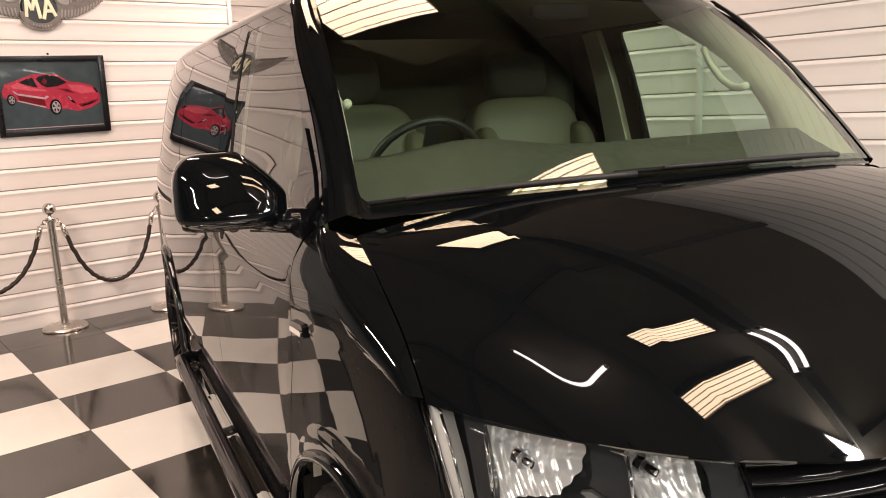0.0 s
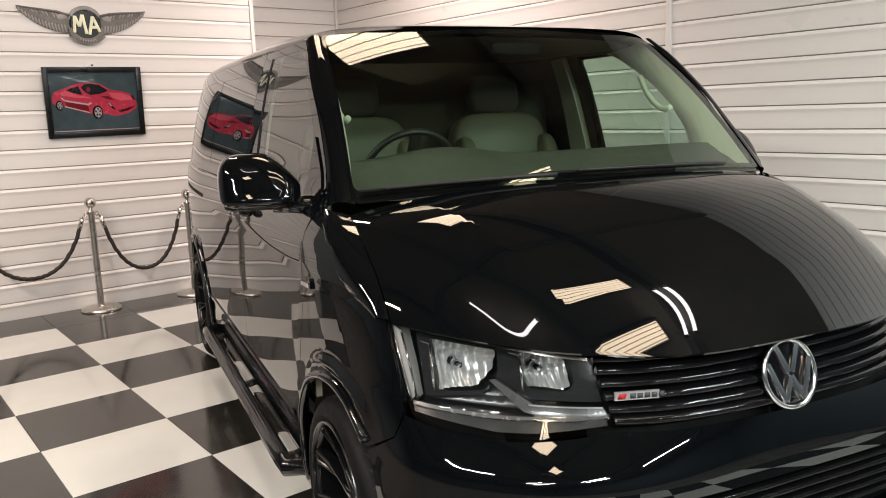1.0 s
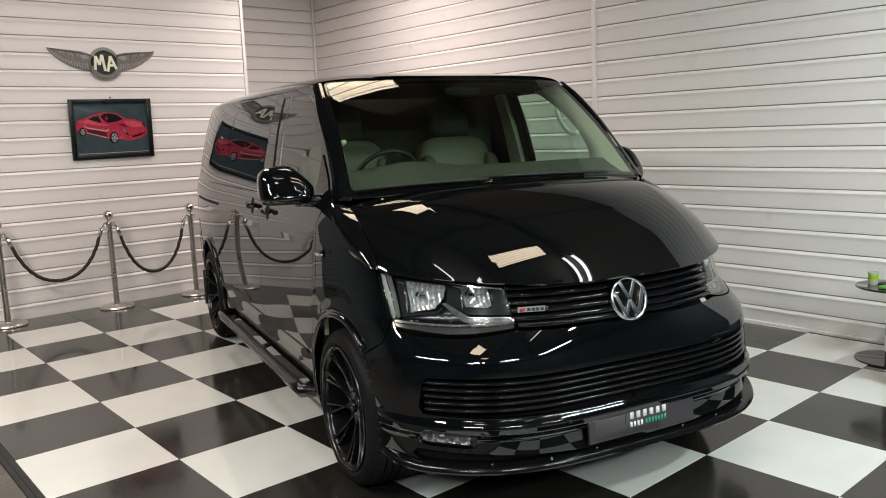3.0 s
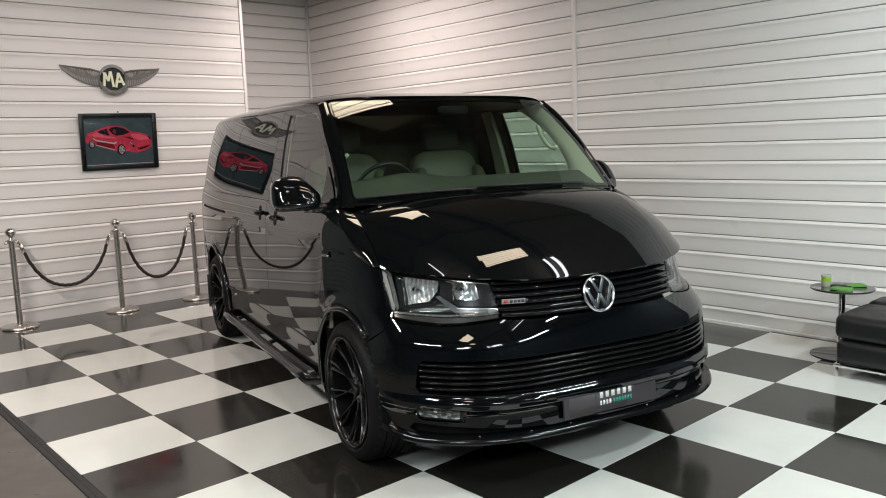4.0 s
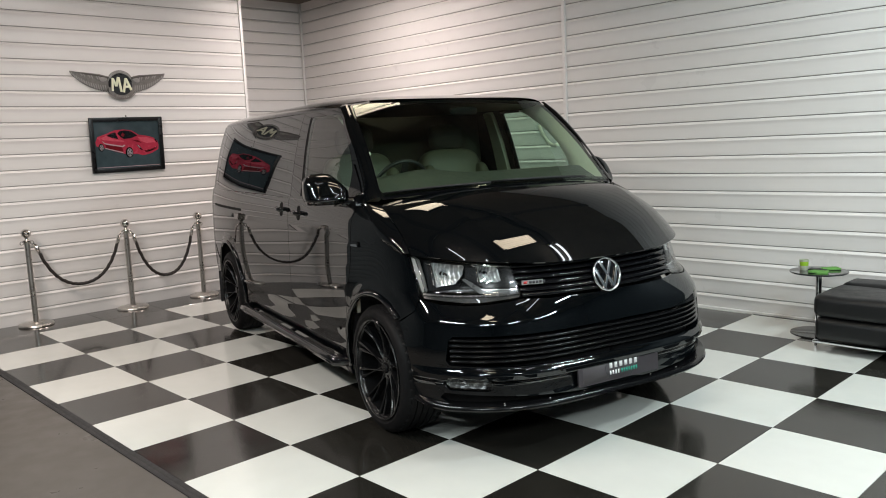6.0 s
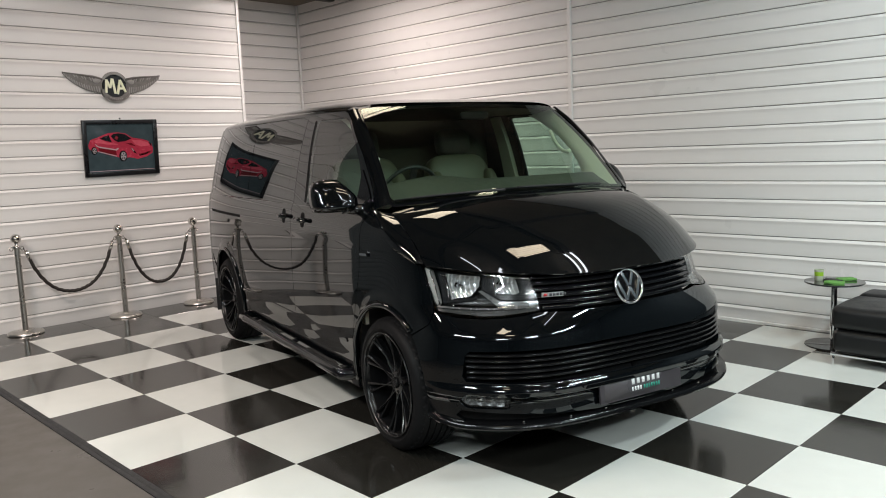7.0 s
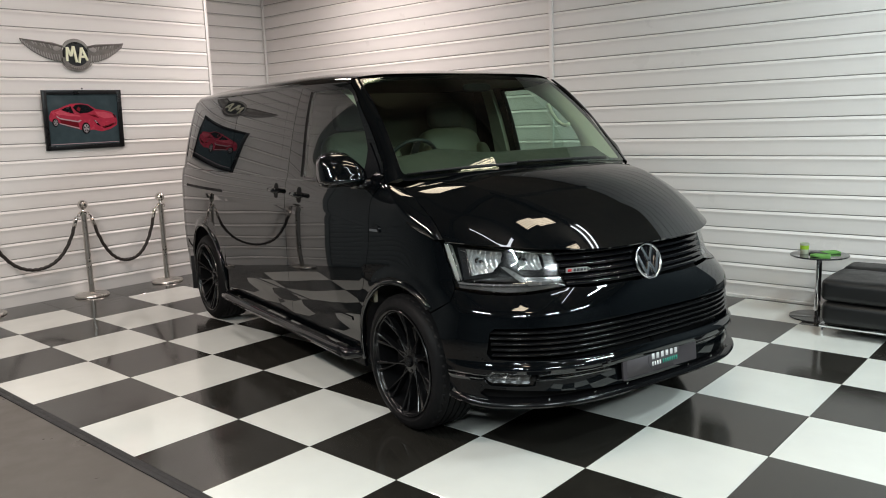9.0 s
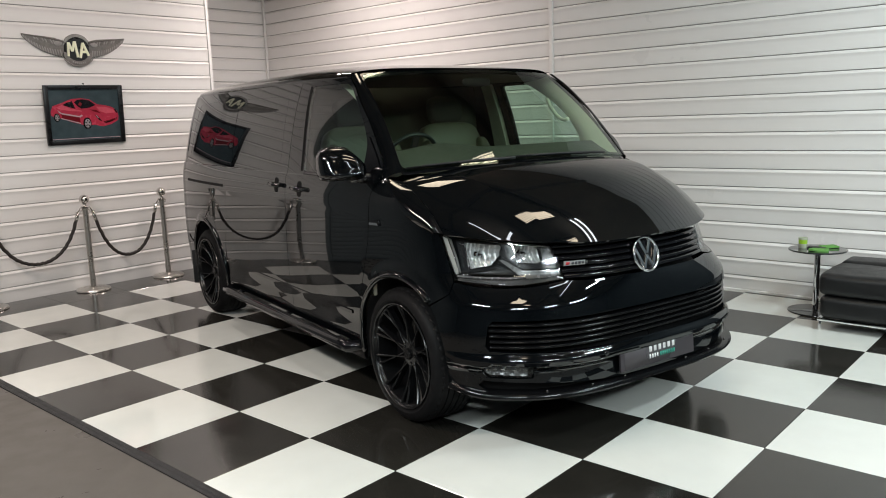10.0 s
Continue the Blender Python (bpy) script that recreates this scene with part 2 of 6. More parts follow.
def lathe(profile, steps=32, bm=None, m=None, close=False):
    """Turns (radius, height) pairs about z."""
    bm = bm or bmesh.new()
    rings = []
    for r, z in profile:
        if r < 1e-6:
            rings.append([bm.verts.new((0, 0, z))])
        else:
            rings.append([bm.verts.new((r * math.cos(2 * math.pi * k / steps), r * math.sin(2 * math.pi * k / steps), z)) for k in range(steps)])
    pairs = list(zip(rings, rings[1:])) + ([(rings[-1], rings[0])] if close else [])
    for a, b in pairs:
        for k in range(steps):
            q = [a[k % len(a)], a[(k + 1) % len(a)], b[(k + 1) % len(b)], b[k % len(b)]]
            q = list(dict.fromkeys(q))
            if len(q) > 2:
                bm.faces.new(q)
    bmesh.ops.recalc_face_normals(bm, faces=bm.faces)
    if m is not None:
        bmesh.ops.transform(bm, matrix=m, verts=[v for ring in rings for v in ring])
    return bm


def tube(points, radius, steps=10, bm=None, twist=0.0, lobes=0, closed=False):
    """A tube along points; radius may be a list. lobes and twist give it the strands of a rope."""
    bm = bm or bmesh.new()
    pts = [Vector(p) for p in points]
    n = len(pts)
    side = None
    rings = []
    for i, p in enumerate(pts):
        a, b = pts[(i - 1) % n if closed else max(i - 1, 0)], pts[(i + 1) % n if closed else min(i + 1, n - 1)]
        d = (b - a).normalized()
        if side is None:
            side = d.orthogonal().normalized()
        side = (side - side.dot(d) * d).normalized()
        up = d.cross(side)
        r = radius[i] if isinstance(radius, (list, tuple)) else radius
        ring = []
        for k in range(steps):
            w = 2 * math.pi * k / steps
            q = r * (1 + (0.22 * math.cos(lobes * w + twist * i) if lobes else 0))
            ring.append(bm.verts.new(p + q * (math.cos(w) * side + math.sin(w) * up)))
        rings.append(ring)
    for i in range(n if closed else n - 1):
        a, b = rings[i], rings[(i + 1) % n]
        for k in range(steps):
            bm.faces.new((a[k], a[(k + 1) % steps], b[(k + 1) % steps], b[k]))
    if not closed:
        bm.faces.new(rings[0][::-1])
        bm.faces.new(rings[-1])
    return bm


def prism(outline, depth, bm=None, m=None, bevel=0.0):
    """A flat outline in x and y, raised along z by depth."""
    bm = bm or bmesh.new()
    base = [bm.verts.new((x, y, 0)) for x, y in outline]
    f = bm.faces.new(base)
    f.normal_update()
    if f.normal.z < 0:
        f.normal_flip()
    r = bmesh.ops.extrude_face_region(bm, geom=[f])
    top = [v for v in r["geom"] if isinstance(v, bmesh.types.BMVert)]
    bmesh.ops.translate(bm, verts=top, vec=(0, 0, depth))
    vs = set(base + top)
    bmesh.ops.recalc_face_normals(bm, faces=list({f for v in vs for f in v.link_faces}))
    if bevel:
        es = [e for e in {e for v in top for e in v.link_edges} if all(v in top for v in e.verts)]
        r = bmesh.ops.bevel(bm, geom=es, offset=bevel, segments=2, profile=0.6, affect="EDGES")
        vs = {v for v in vs if v.is_valid} | {v for f in r["faces"] for v in f.verts}
    if m is not None:
        bmesh.ops.transform(bm, matrix=m, verts=list(vs))
    return bm


# ---- the showroom ----
floor = tagged(part("floor", boxed(WEST - 1.3, EAST, SOUTH, NORTH + 0.2, -0.2, -0.012), GROUT, smooth=False), "chequered glossy floor of black and white tiles", "floor", kind="structure")


def tile_mesh(name, w, d, material):
    bm = boxed(0.001, w - 0.001, 0.001, d - 0.001, -0.011, 0.0, bevel=0.0012, segments=1)
    me = bpy.data.meshes.new(name)
    bm.to_mesh(me)
    bm.free()
    me.materials.append(material)
    return me


FIELD = 10
white_tile, black_tile = tile_mesh("tile_white", TILE, TILE, WHITE_TILE), tile_mesh("tile_black", TILE, TILE, BLACK_TILE)
white_edge, black_edge = tile_mesh("tile_white_edge", TILE, NORTH - 8 * TILE, WHITE_TILE), tile_mesh("tile_black_edge", TILE, NORTH - 8 * TILE, BLACK_TILE)
border_tile = tile_mesh("tile_border", -4 * TILE - WEST, TILE, BLACK_TILE)
recess_tile = tile_mesh("tile_recess", 1.12, TILE, BLACK_TILE)
for i in range(-4, FIELD):
    for j in range(0, 9):
        white = (i + j) % 2 == 1
        me = (white_tile if white else black_tile) if j < 8 else (white_edge if white else black_edge)
        ob = new("tile", me)
        ob.location, ob.parent = (i * TILE, j * TILE, 0), floor
for j in range(-1, 8):
    ob = new("tile", border_tile)
    ob.location, ob.parent = (WEST, j * TILE, 0), floor
for j in (6, 7):
    ob = new("tile", recess_tile)
    ob.location, ob.parent = (WEST - 1.12, j * TILE, 0), floor

# the plain grey floor beside the chequered field, and the edging between them
tagged(part("floor_grey", boxed(FIELD * TILE + 0.002, EAST, -0.062, NORTH + 0.1, -0.011, 0.001, bm=boxed(WEST, EAST, SOUTH, -0.062, -0.011, 0.001)), GREY_FLOOR, smooth=False), "plain dark grey painted floor beside the tiles", "floor", kind="structure")
edging = bmesh.new()
for x0, x1 in ((-4 * TILE, FIELD * TILE),):
    box(edging, x0, x1, -0.060, -0.034, -0.01, 0.006, bevel=0.002)
    box(edging, x0, x1, -0.032, -0.002, -0.01, 0.004, bevel=0.002)
tagged(part("trim", edging, TRIM), "dark rubber edging strip along the tiled floor", "floor trim", kind="structure")

PITCH = 0.148


def board_mesh(name, length):
    """One cladding board: a slightly bowed face with a rounded top edge and a dark groove under it. x along, y out of the wall, z up."""
    profile = [(0.0, 0.0), (0.0090, 0.0), (0.0118, 0.0015), (0.0124, 0.005), (0.0128, 0.05), (0.0142, 0.092), (0.0172, 0.1120), (0.0206, 0.1185), (0.0208, 0.1210), (0.0196, 0.1242), (0.0084, 0.1398), (0.0052, 0.1417), (-0.0080, 0.1421), (-0.0082, 0.1490), (-0.0090, 0.1490)]
    bm = bmesh.new()
    a = [bm.verts.new((0, y, z)) for y, z in profile]
    b = [bm.verts.new((length, y, z)) for y, z in profile]
    for k in range(len(profile) - 1):
        bm.faces.new((a[k], a[k + 1], b[k + 1], b[k]))
    bm.faces.new(a[::-1])
    bm.faces.new(b)
    bmesh.ops.recalc_face_normals(bm, faces=bm.faces)
    for e in bm.edges:
        if len(e.link_faces) == 2 and e.calc_face_angle(0) > radians(50):
            e.smooth = False
    me = bpy.data.meshes.new(name)
    bm.to_mesh(me)
    bm.free()
    me.polygons.foreach_set("use_smooth", [True] * len(me.polygons))
    me.materials.append(BOARD)
    return me


def clad(wall, name, length, m, top, pitch=PITCH):
    """Boards up a wall; m places the first one's lower left end."""
    me = board_mesh(name, length)
    z = 0.0
    while z < top - 0.02:
        ob = new("board", me)
        ob.parent = wall
        ob.matrix_world = m @ pose(0, 0, z)
        z += pitch


def wall_of(name, label, x0, x1, y0, y1, top=CEILING):
    return tagged(part(name, boxed(x0, x1, y0, y1, 0.0, top), WALL_BACK, smooth=False), label, "wall", kind="structure")


BACK = 0.010
wall_west = wall_of("wall_west", "white horizontal shiplap cladding on the showroom's end wall", WEST - 0.3, WEST - BACK, 0.36, 3.19)
wall_recess = wall_of("wall_recess", "white horizontal cladding on a recessed wall by the corner", -4.3, -4.0 - BACK, 2.6, NORTH + 0.3)
CLAD_END = 4.35
wall_north = wall_of("wall_north", "white horizontal shiplap cladding on the long showroom wall", -4.0 - BACK, CLAD_END, NORTH + BACK, NORTH + 0.3)
wall_west_south = wall_of("wall_west_south", "plain grey wall beyond the white cladding", WEST - 0.3, WEST - BACK, SOUTH, 0.36)
wall_north_far = wall_of("wall_north_far", "plain dark wall beyond the white cladding", CLAD_END, EAST, NORTH + BACK, NORTH + 0.3)
wall_south = wall_of("wall_south", "plain dark wall behind the showroom", WEST - 0.3, EAST + 0.3, SOUTH - 0.3, SOUTH)
wall_east = wall_of("wall_east", "plain dark wall at the showroom's far end", EAST, EAST + 0.3, SOUTH, NORTH + 0.3)
wall_return = wall_of("wall_return", "plain white wall end beside the recess", -4.0 - BACK, WEST - 0.3, 2.9, 3.19)
ceiling = tagged(part("ceiling", boxed(-4.3, EAST + 0.3, SOUTH - 0.3, NORTH + 0.3, CEILING, CEILING + 0.15), CEIL, smooth=False), "dark unlit showroom ceiling", "ceiling", kind="structure")

# purlins and beams under the ceiling
for y in (-6.2, -4.5, -2.95, -1.05, 1.02, 2.98):
    bm = bmesh.new()
    box(bm, -4.0, EAST, y - 0.09, y + 0.09, CEILING - 0.012, CEILING)
    box(bm, -4.0, EAST, y - 0.012, y + 0.012, CEILING - 0.16, CEILING - 0.012)
    box(bm, -4.0, EAST, y - 0.07, y + 0.07, CEILING - 0.175, CEILING - 0.16)
    tagged(part("ceiling_beam", bm, BEAM, smooth=False), "dark steel beam under the ceiling", "beam", group="ceiling beams", kind="structure")

for x in (-3.2, -0.6, 1.75, 4.6, 7.4):
    bm = bmesh.new()
    box(bm, x - 0.05, x + 0.05, SOUTH, NORTH, CEILING - 0.07, CEILING - 0.001)
    tagged(part("ceiling_purlin", bm, BEAM, smooth=False), "dark timber purlin across the ceiling", "beam", group="ceiling purlins", kind="structure")

# upright cover strips: the joint in the long wall, the inner corner and the end of the cladding
for name, x0, x1, y0, y1 in (("trim_joint", 0.44, 0.482, NORTH - 0.020, NORTH + BACK), ("trim_corner", -3.985, -3.955, NORTH - 0.032, NORTH - 0.004), ("trim_end", WEST - 0.02, WEST + 0.017, 3.165, 3.20)):
    tagged(part(name, boxed(x0, x1, y0, y1, 0.02, CEILING - 0.004, bevel=0.006), COVER), "white plastic cover strip on the cladding", "wall trim", kind="structure")
bm = bmesh.new()
box(bm, -4.0, 2.6, NORTH - 0.022, NORTH + BACK, 0.0, 0.022, bevel=0.006)
box(bm, 2.6, CLAD_END, NORTH - 0.022, NORTH + BACK, 0.0, 0.022, bevel=0.006)
tagged(part("baseboard", bm, COVER), "low white skirting strip at the wall's foot", "baseboard", kind="structure")

wall_west_south.data.materials[0] = SHUTTER
bm = bmesh.new()
for k in range(62):
    box(bm, WEST - BACK - 0.004, WEST + 0.006, -6.9, 0.30, 0.02 + k * 0.055, 0.02 + k * 0.055 + 0.053, bevel=0.004, segments=2)
tagged(part("roller_shutter", bm, SHUTTER, wall_west_south), "", "", kind="stuff")
wall_return.data.materials[0] = COVER
for far in (wall_south, wall_east, wall_north_far):
    far.data.materials[0] = DARK_WALL


# ---- the van: x ahead of the front axle, y to its left, z up ----
from mathutils.geometry import delaunay_2d_cdt

VAN = pose(2.222, 1.940, 0, 0, 0, -14.24)
van = thing("van", VAN, "glossy black van with black alloy wheels on the chequered floor", "van")


def spline(xs, ys):
    """A natural cubic through the points, as a function of arrays."""
    xs, ys = np.array(xs, float), np.array(ys, float)
    n, hs = len(xs), np.diff(xs)
    a, r = np.eye(n), np.zeros(n)
    for i in range(1, n - 1):
        a[i, i - 1 : i + 2] = hs[i - 1], 2 * (hs[i - 1] + hs[i]), hs[i]
        r[i] = 6 * ((ys[i + 1] - ys[i]) / hs[i] - (ys[i] - ys[i - 1]) / hs[i - 1])
    k = np.linalg.solve(a, r)

    def at(x):
        x = np.clip(x, xs[0], xs[-1])
        i = np.clip(np.searchsorted(xs, x) - 1, 0, n - 2)
        h, u, v = hs[i], xs[i + 1] - x, x - xs[i]
        return (k[i] * u**3 + k[i + 1] * v**3) / (6 * h) + (ys[i] / h - k[i] * h / 6) * u + (ys[i + 1] / h - k[i + 1] * h / 6) * v

    return at


def smooth(a, b, x):
    t = np.clip((x - a) / (b - a), 0, 1)
    return t * t * (3 - 2 * t)


NOSE, HALF, LENGTH_BACK = 0.80, 0.952, -3.93
SIDE_X = np.linspace(-0.33, -3.62, 83)[1:]


def plan_of(drop, power, y_turn, lead, x_end, hold):
    """The body's outline from above, from the nose's middle round to the tail's: front curve, corner, flank, rear."""
    fy = np.linspace(0, y_turn, 60)
    fore = np.c_[NOSE - drop * fy**power, fy]
    p0, p3 = fore[-1], np.array([x_end, HALF])
    d0 = np.array([-drop * power * y_turn ** (power - 1), 1.0])
    p1, p2 = p0 + d0 / np.linalg.norm(d0) * lead, p3 + np.array([hold, 0.0])
    w = np.linspace(0, 1, 60)[1:, None]
    turn = (1 - w) ** 3 * p0 + 3 * (1 - w) ** 2 * w * p1 + 3 * (1 - w) * w**2 * p2 + w**3 * p3
    if x_end > -0.33:
        turn = np.concatenate([turn, np.c_[np.linspace(x_end, -0.33, 20)[1:], np.full(19, HALF)]])
    side = np.c_[SIDE_X, HALF - 0.05 * np.clip((-2.6 - SIDE_X) / 1.02, 0, 1) ** 2.2]
    w = np.linspace(0, 1, 50)[1:, None] * math.pi / 2
    rear = np.c_[-3.62 - 0.31 * np.sin(w) ** 0.9, 0.60 + (side[-1, 1] - 0.60) * np.cos(w) ** 0.75]
    back = np.c_[np.full(20, LENGTH_BACK), np.linspace(0.60, 0, 21)[1:]]
    return fore, np.concatenate([fore, turn, side, rear, back])


front, PLAN = plan_of(0.585, 3.0, 0.80, 0.20, -0.33, 0.56)
PS = np.r_[0, np.cumsum(np.hypot(*np.diff(PLAN, axis=0).T))]
LAST = PS[-1]
TURN_END = float(np.interp(0.33, -PLAN[:-70, 0], PS[:-70]))
# the bumper's outline is squarer; both meet where the flank begins
_, low_plan = plan_of(0.50, 4.0, 0.84, 0.13, 0.12, 0.22)
low_way = np.r_[0, np.cumsum(np.hypot(*np.diff(low_plan, axis=0).T))]
low_end = float(np.interp(0.33, -low_plan[:-70, 0], low_way[:-70]))
LOW_PS = np.where(low_way < low_end, low_way * TURN_END / low_end, low_way - low_end + TURN_END)
width_at = spline([0.12, 0.30, 0.50, 0.72, 0.95, 1.12, 1.25, 1.40, 1.50, 1.60, 1.70, 1.78, 1.86], [0.892, 0.930, 0.9465, 0.9525, 0.949, 0.9395, 0.9185, 0.8885, 0.8665, 0.8395, 0.8065, 0.775, 0.739])
nose_at = spline([0.12, 0.22, 0.32, 0.45, 0.58, 0.66, 0.72, 0.76, 0.80, 0.86, 0.92, 1.0, 1.1], [0.814, 0.821, 0.826, 0.828, 0.826, 0.8175, 0.804, 0.788, 0.768, 0.746, 0.722, 0.692, 0.652])


def SX(x):
    """The way round the body, from the nose's middle, at which its flank is at x."""
    return float(np.interp(-x, -PLAN[:-20, 0], PS[:-20]))


def taper(x, b):
    """By how much the cabin draws in towards the windscreen, above the waist."""
    return np.minimum(0.038 * (np.clip(x + 1.34, 0, 2) / 0.92) ** 1.2, 0.06) * smooth(1.10, 1.35, b) * (1 - 0.65 * smooth(1.42, 1.72, b))


def skin(sign, inward=0.0):
    """The body's outer surface as a function of the way round it and the height."""

    def at(a, b):
        rise = np.clip(b - 0.66, 0, 0.14)
        square = 1 - np.where(rise < 0.04, rise**2 / 0.08, rise - 0.02) / 0.12
        # along the wing the change is drawn out over more of its height
        wing_part = smooth(0.42, 0.25, np.interp(a, PS, PLAN[:, 0]))
        square = square * (1 - wing_part) + smooth(0.90, 0.52, b) * wing_part
        x = np.interp(a, PS, PLAN[:, 0]) * (1 - square) + np.interp(a, LOW_PS, low_plan[:, 0]) * square
        y = np.interp(a, PS, PLAN[:, 1]) * (1 - square) + np.interp(a, LOW_PS, low_plan[:, 1]) * square
        x = x + (nose_at(b) - NOSE) * smooth(-0.25, 0.45, x)
        x = x + 0.16 * np.clip(b - 1.1, 0, 1) * smooth(-2.9, -3.9, x)
        # the bar under the lower slot stands proud, the panel of the plate lies back
        x = x + (0.020 * smooth(0.395, 0.415, b) * smooth(0.470, 0.440, b) - 0.012 * smooth(0.405, 0.385, b) + 0.15 * np.clip(0.385 - b, 0, 0.1)) * smooth(0.25, 0.45, x)
        wide = (width_at(b) - 0.010 * smooth(1.210, 1.217, b) + (0.957 - width_at(b)) * smooth(0.12, 0.36, x) * smooth(0.64, 0.46, b)) / HALF
        flank = smooth(0.35, -0.1, x)
        # the crease along the flank and the hollow of the lower doors
        y = y * wide - flank * 0.006 * np.exp(-(((b - 0.43) / 0.06) ** 2))
        # the panel below the shoulder line is slightly hollow
        y = y - 0.0015 * smooth(1.055, 1.010, b) * smooth(0.62, 0.98, b) * smooth(0.30, 0.05, x)
        # the wing turns in slightly ahead of the door
        y = y - 0.035 * np.clip(x - (-0.43 + 0.25 * np.clip(b - 0.46, 0, 0.8)), 0, 0.5) * smooth(0.55, 0.80, y) * smooth(0.50, 0.75, b)
        y = y - taper(x, b)
        # flared rims of the wheel openings
        for cx, r in ((0.0, 0.402), (-3.0, 0.422)):
            y = y + 0.008 * smooth(r + 0.085, r + 0.035, np.hypot(x - cx, b - 0.345)) * smooth(0.32, 0.14, np.abs(x - cx))
        if inward:
            y = np.maximum(y - inward, 0)
            x = np.where(x > -1.0, x - inward * smooth(-0.3, 0.4, x), x + inward * smooth(-3.4, -3.9, x))
        return np.stack([x, sign * y, b], -1)

    return at


WAYS = np.linspace(0, TURN_END, 900)


def way_x(x, z):
    """The way round the nose and wing at which the surface is at x, at that height."""
    return float(np.interp(-x, -skin(1)(WAYS, np.full(900, z))[:, 0], WAYS)) if x > -0.30 else SX(x)


def way_y(y, z):
    p = skin(1)(WAYS, np.full(900, z))
    return float(np.interp(y, np.maximum.accumulate(p[:, 1]), WAYS))


def inside(poly, pts):
    """Which points lie inside a closed outline."""
    poly, hit = np.asarray(poly), np.zeros(len(pts), bool)
    for (ax, ay), (bx, by) in zip(poly, np.roll(poly, -1, 0)):
        if ay != by:
            cross = (ay > pts[:, 1]) != (by > pts[:, 1])
            hit ^= cross & (pts[:, 0] < (bx - ax) * (pts[:, 1] - ay) / (by - ay) + ax)
    return hit


def dense(poly, step):
    out = []
    for a, b in zip(np.asarray(poly, float), np.roll(np.asarray(poly, float), -1, 0)):
        n = max(1, int(np.ceil(np.hypot(*(b - a)) / step)))
        out += [a + (b - a) * k / n for k in range(n)]
    return np.array(out)


def rounded(poly, radius, n=5):
    """The outline with its corners rounded; radius may be one for each corner."""
    poly = [np.array(p, float) for p in poly]
    out = []
    for i, p in enumerate(poly):
        r = radius[i] if isinstance(radius, (list, tuple)) else radius
        a, b = poly[i - 1] - p, poly[(i + 1) % len(poly)] - p
        ra, rb = min(r, 0.45 * np.hypot(*a)), min(r, 0.45 * np.hypot(*b))
        s, e = p + a / np.hypot(*a) * ra, p + b / np.hypot(*b) * rb
        for t in np.linspace(0, 1, n):
            out.append((1 - t) ** 2 * s + 2 * t * (1 - t) * p + t * t * e)
    return np.array(out)


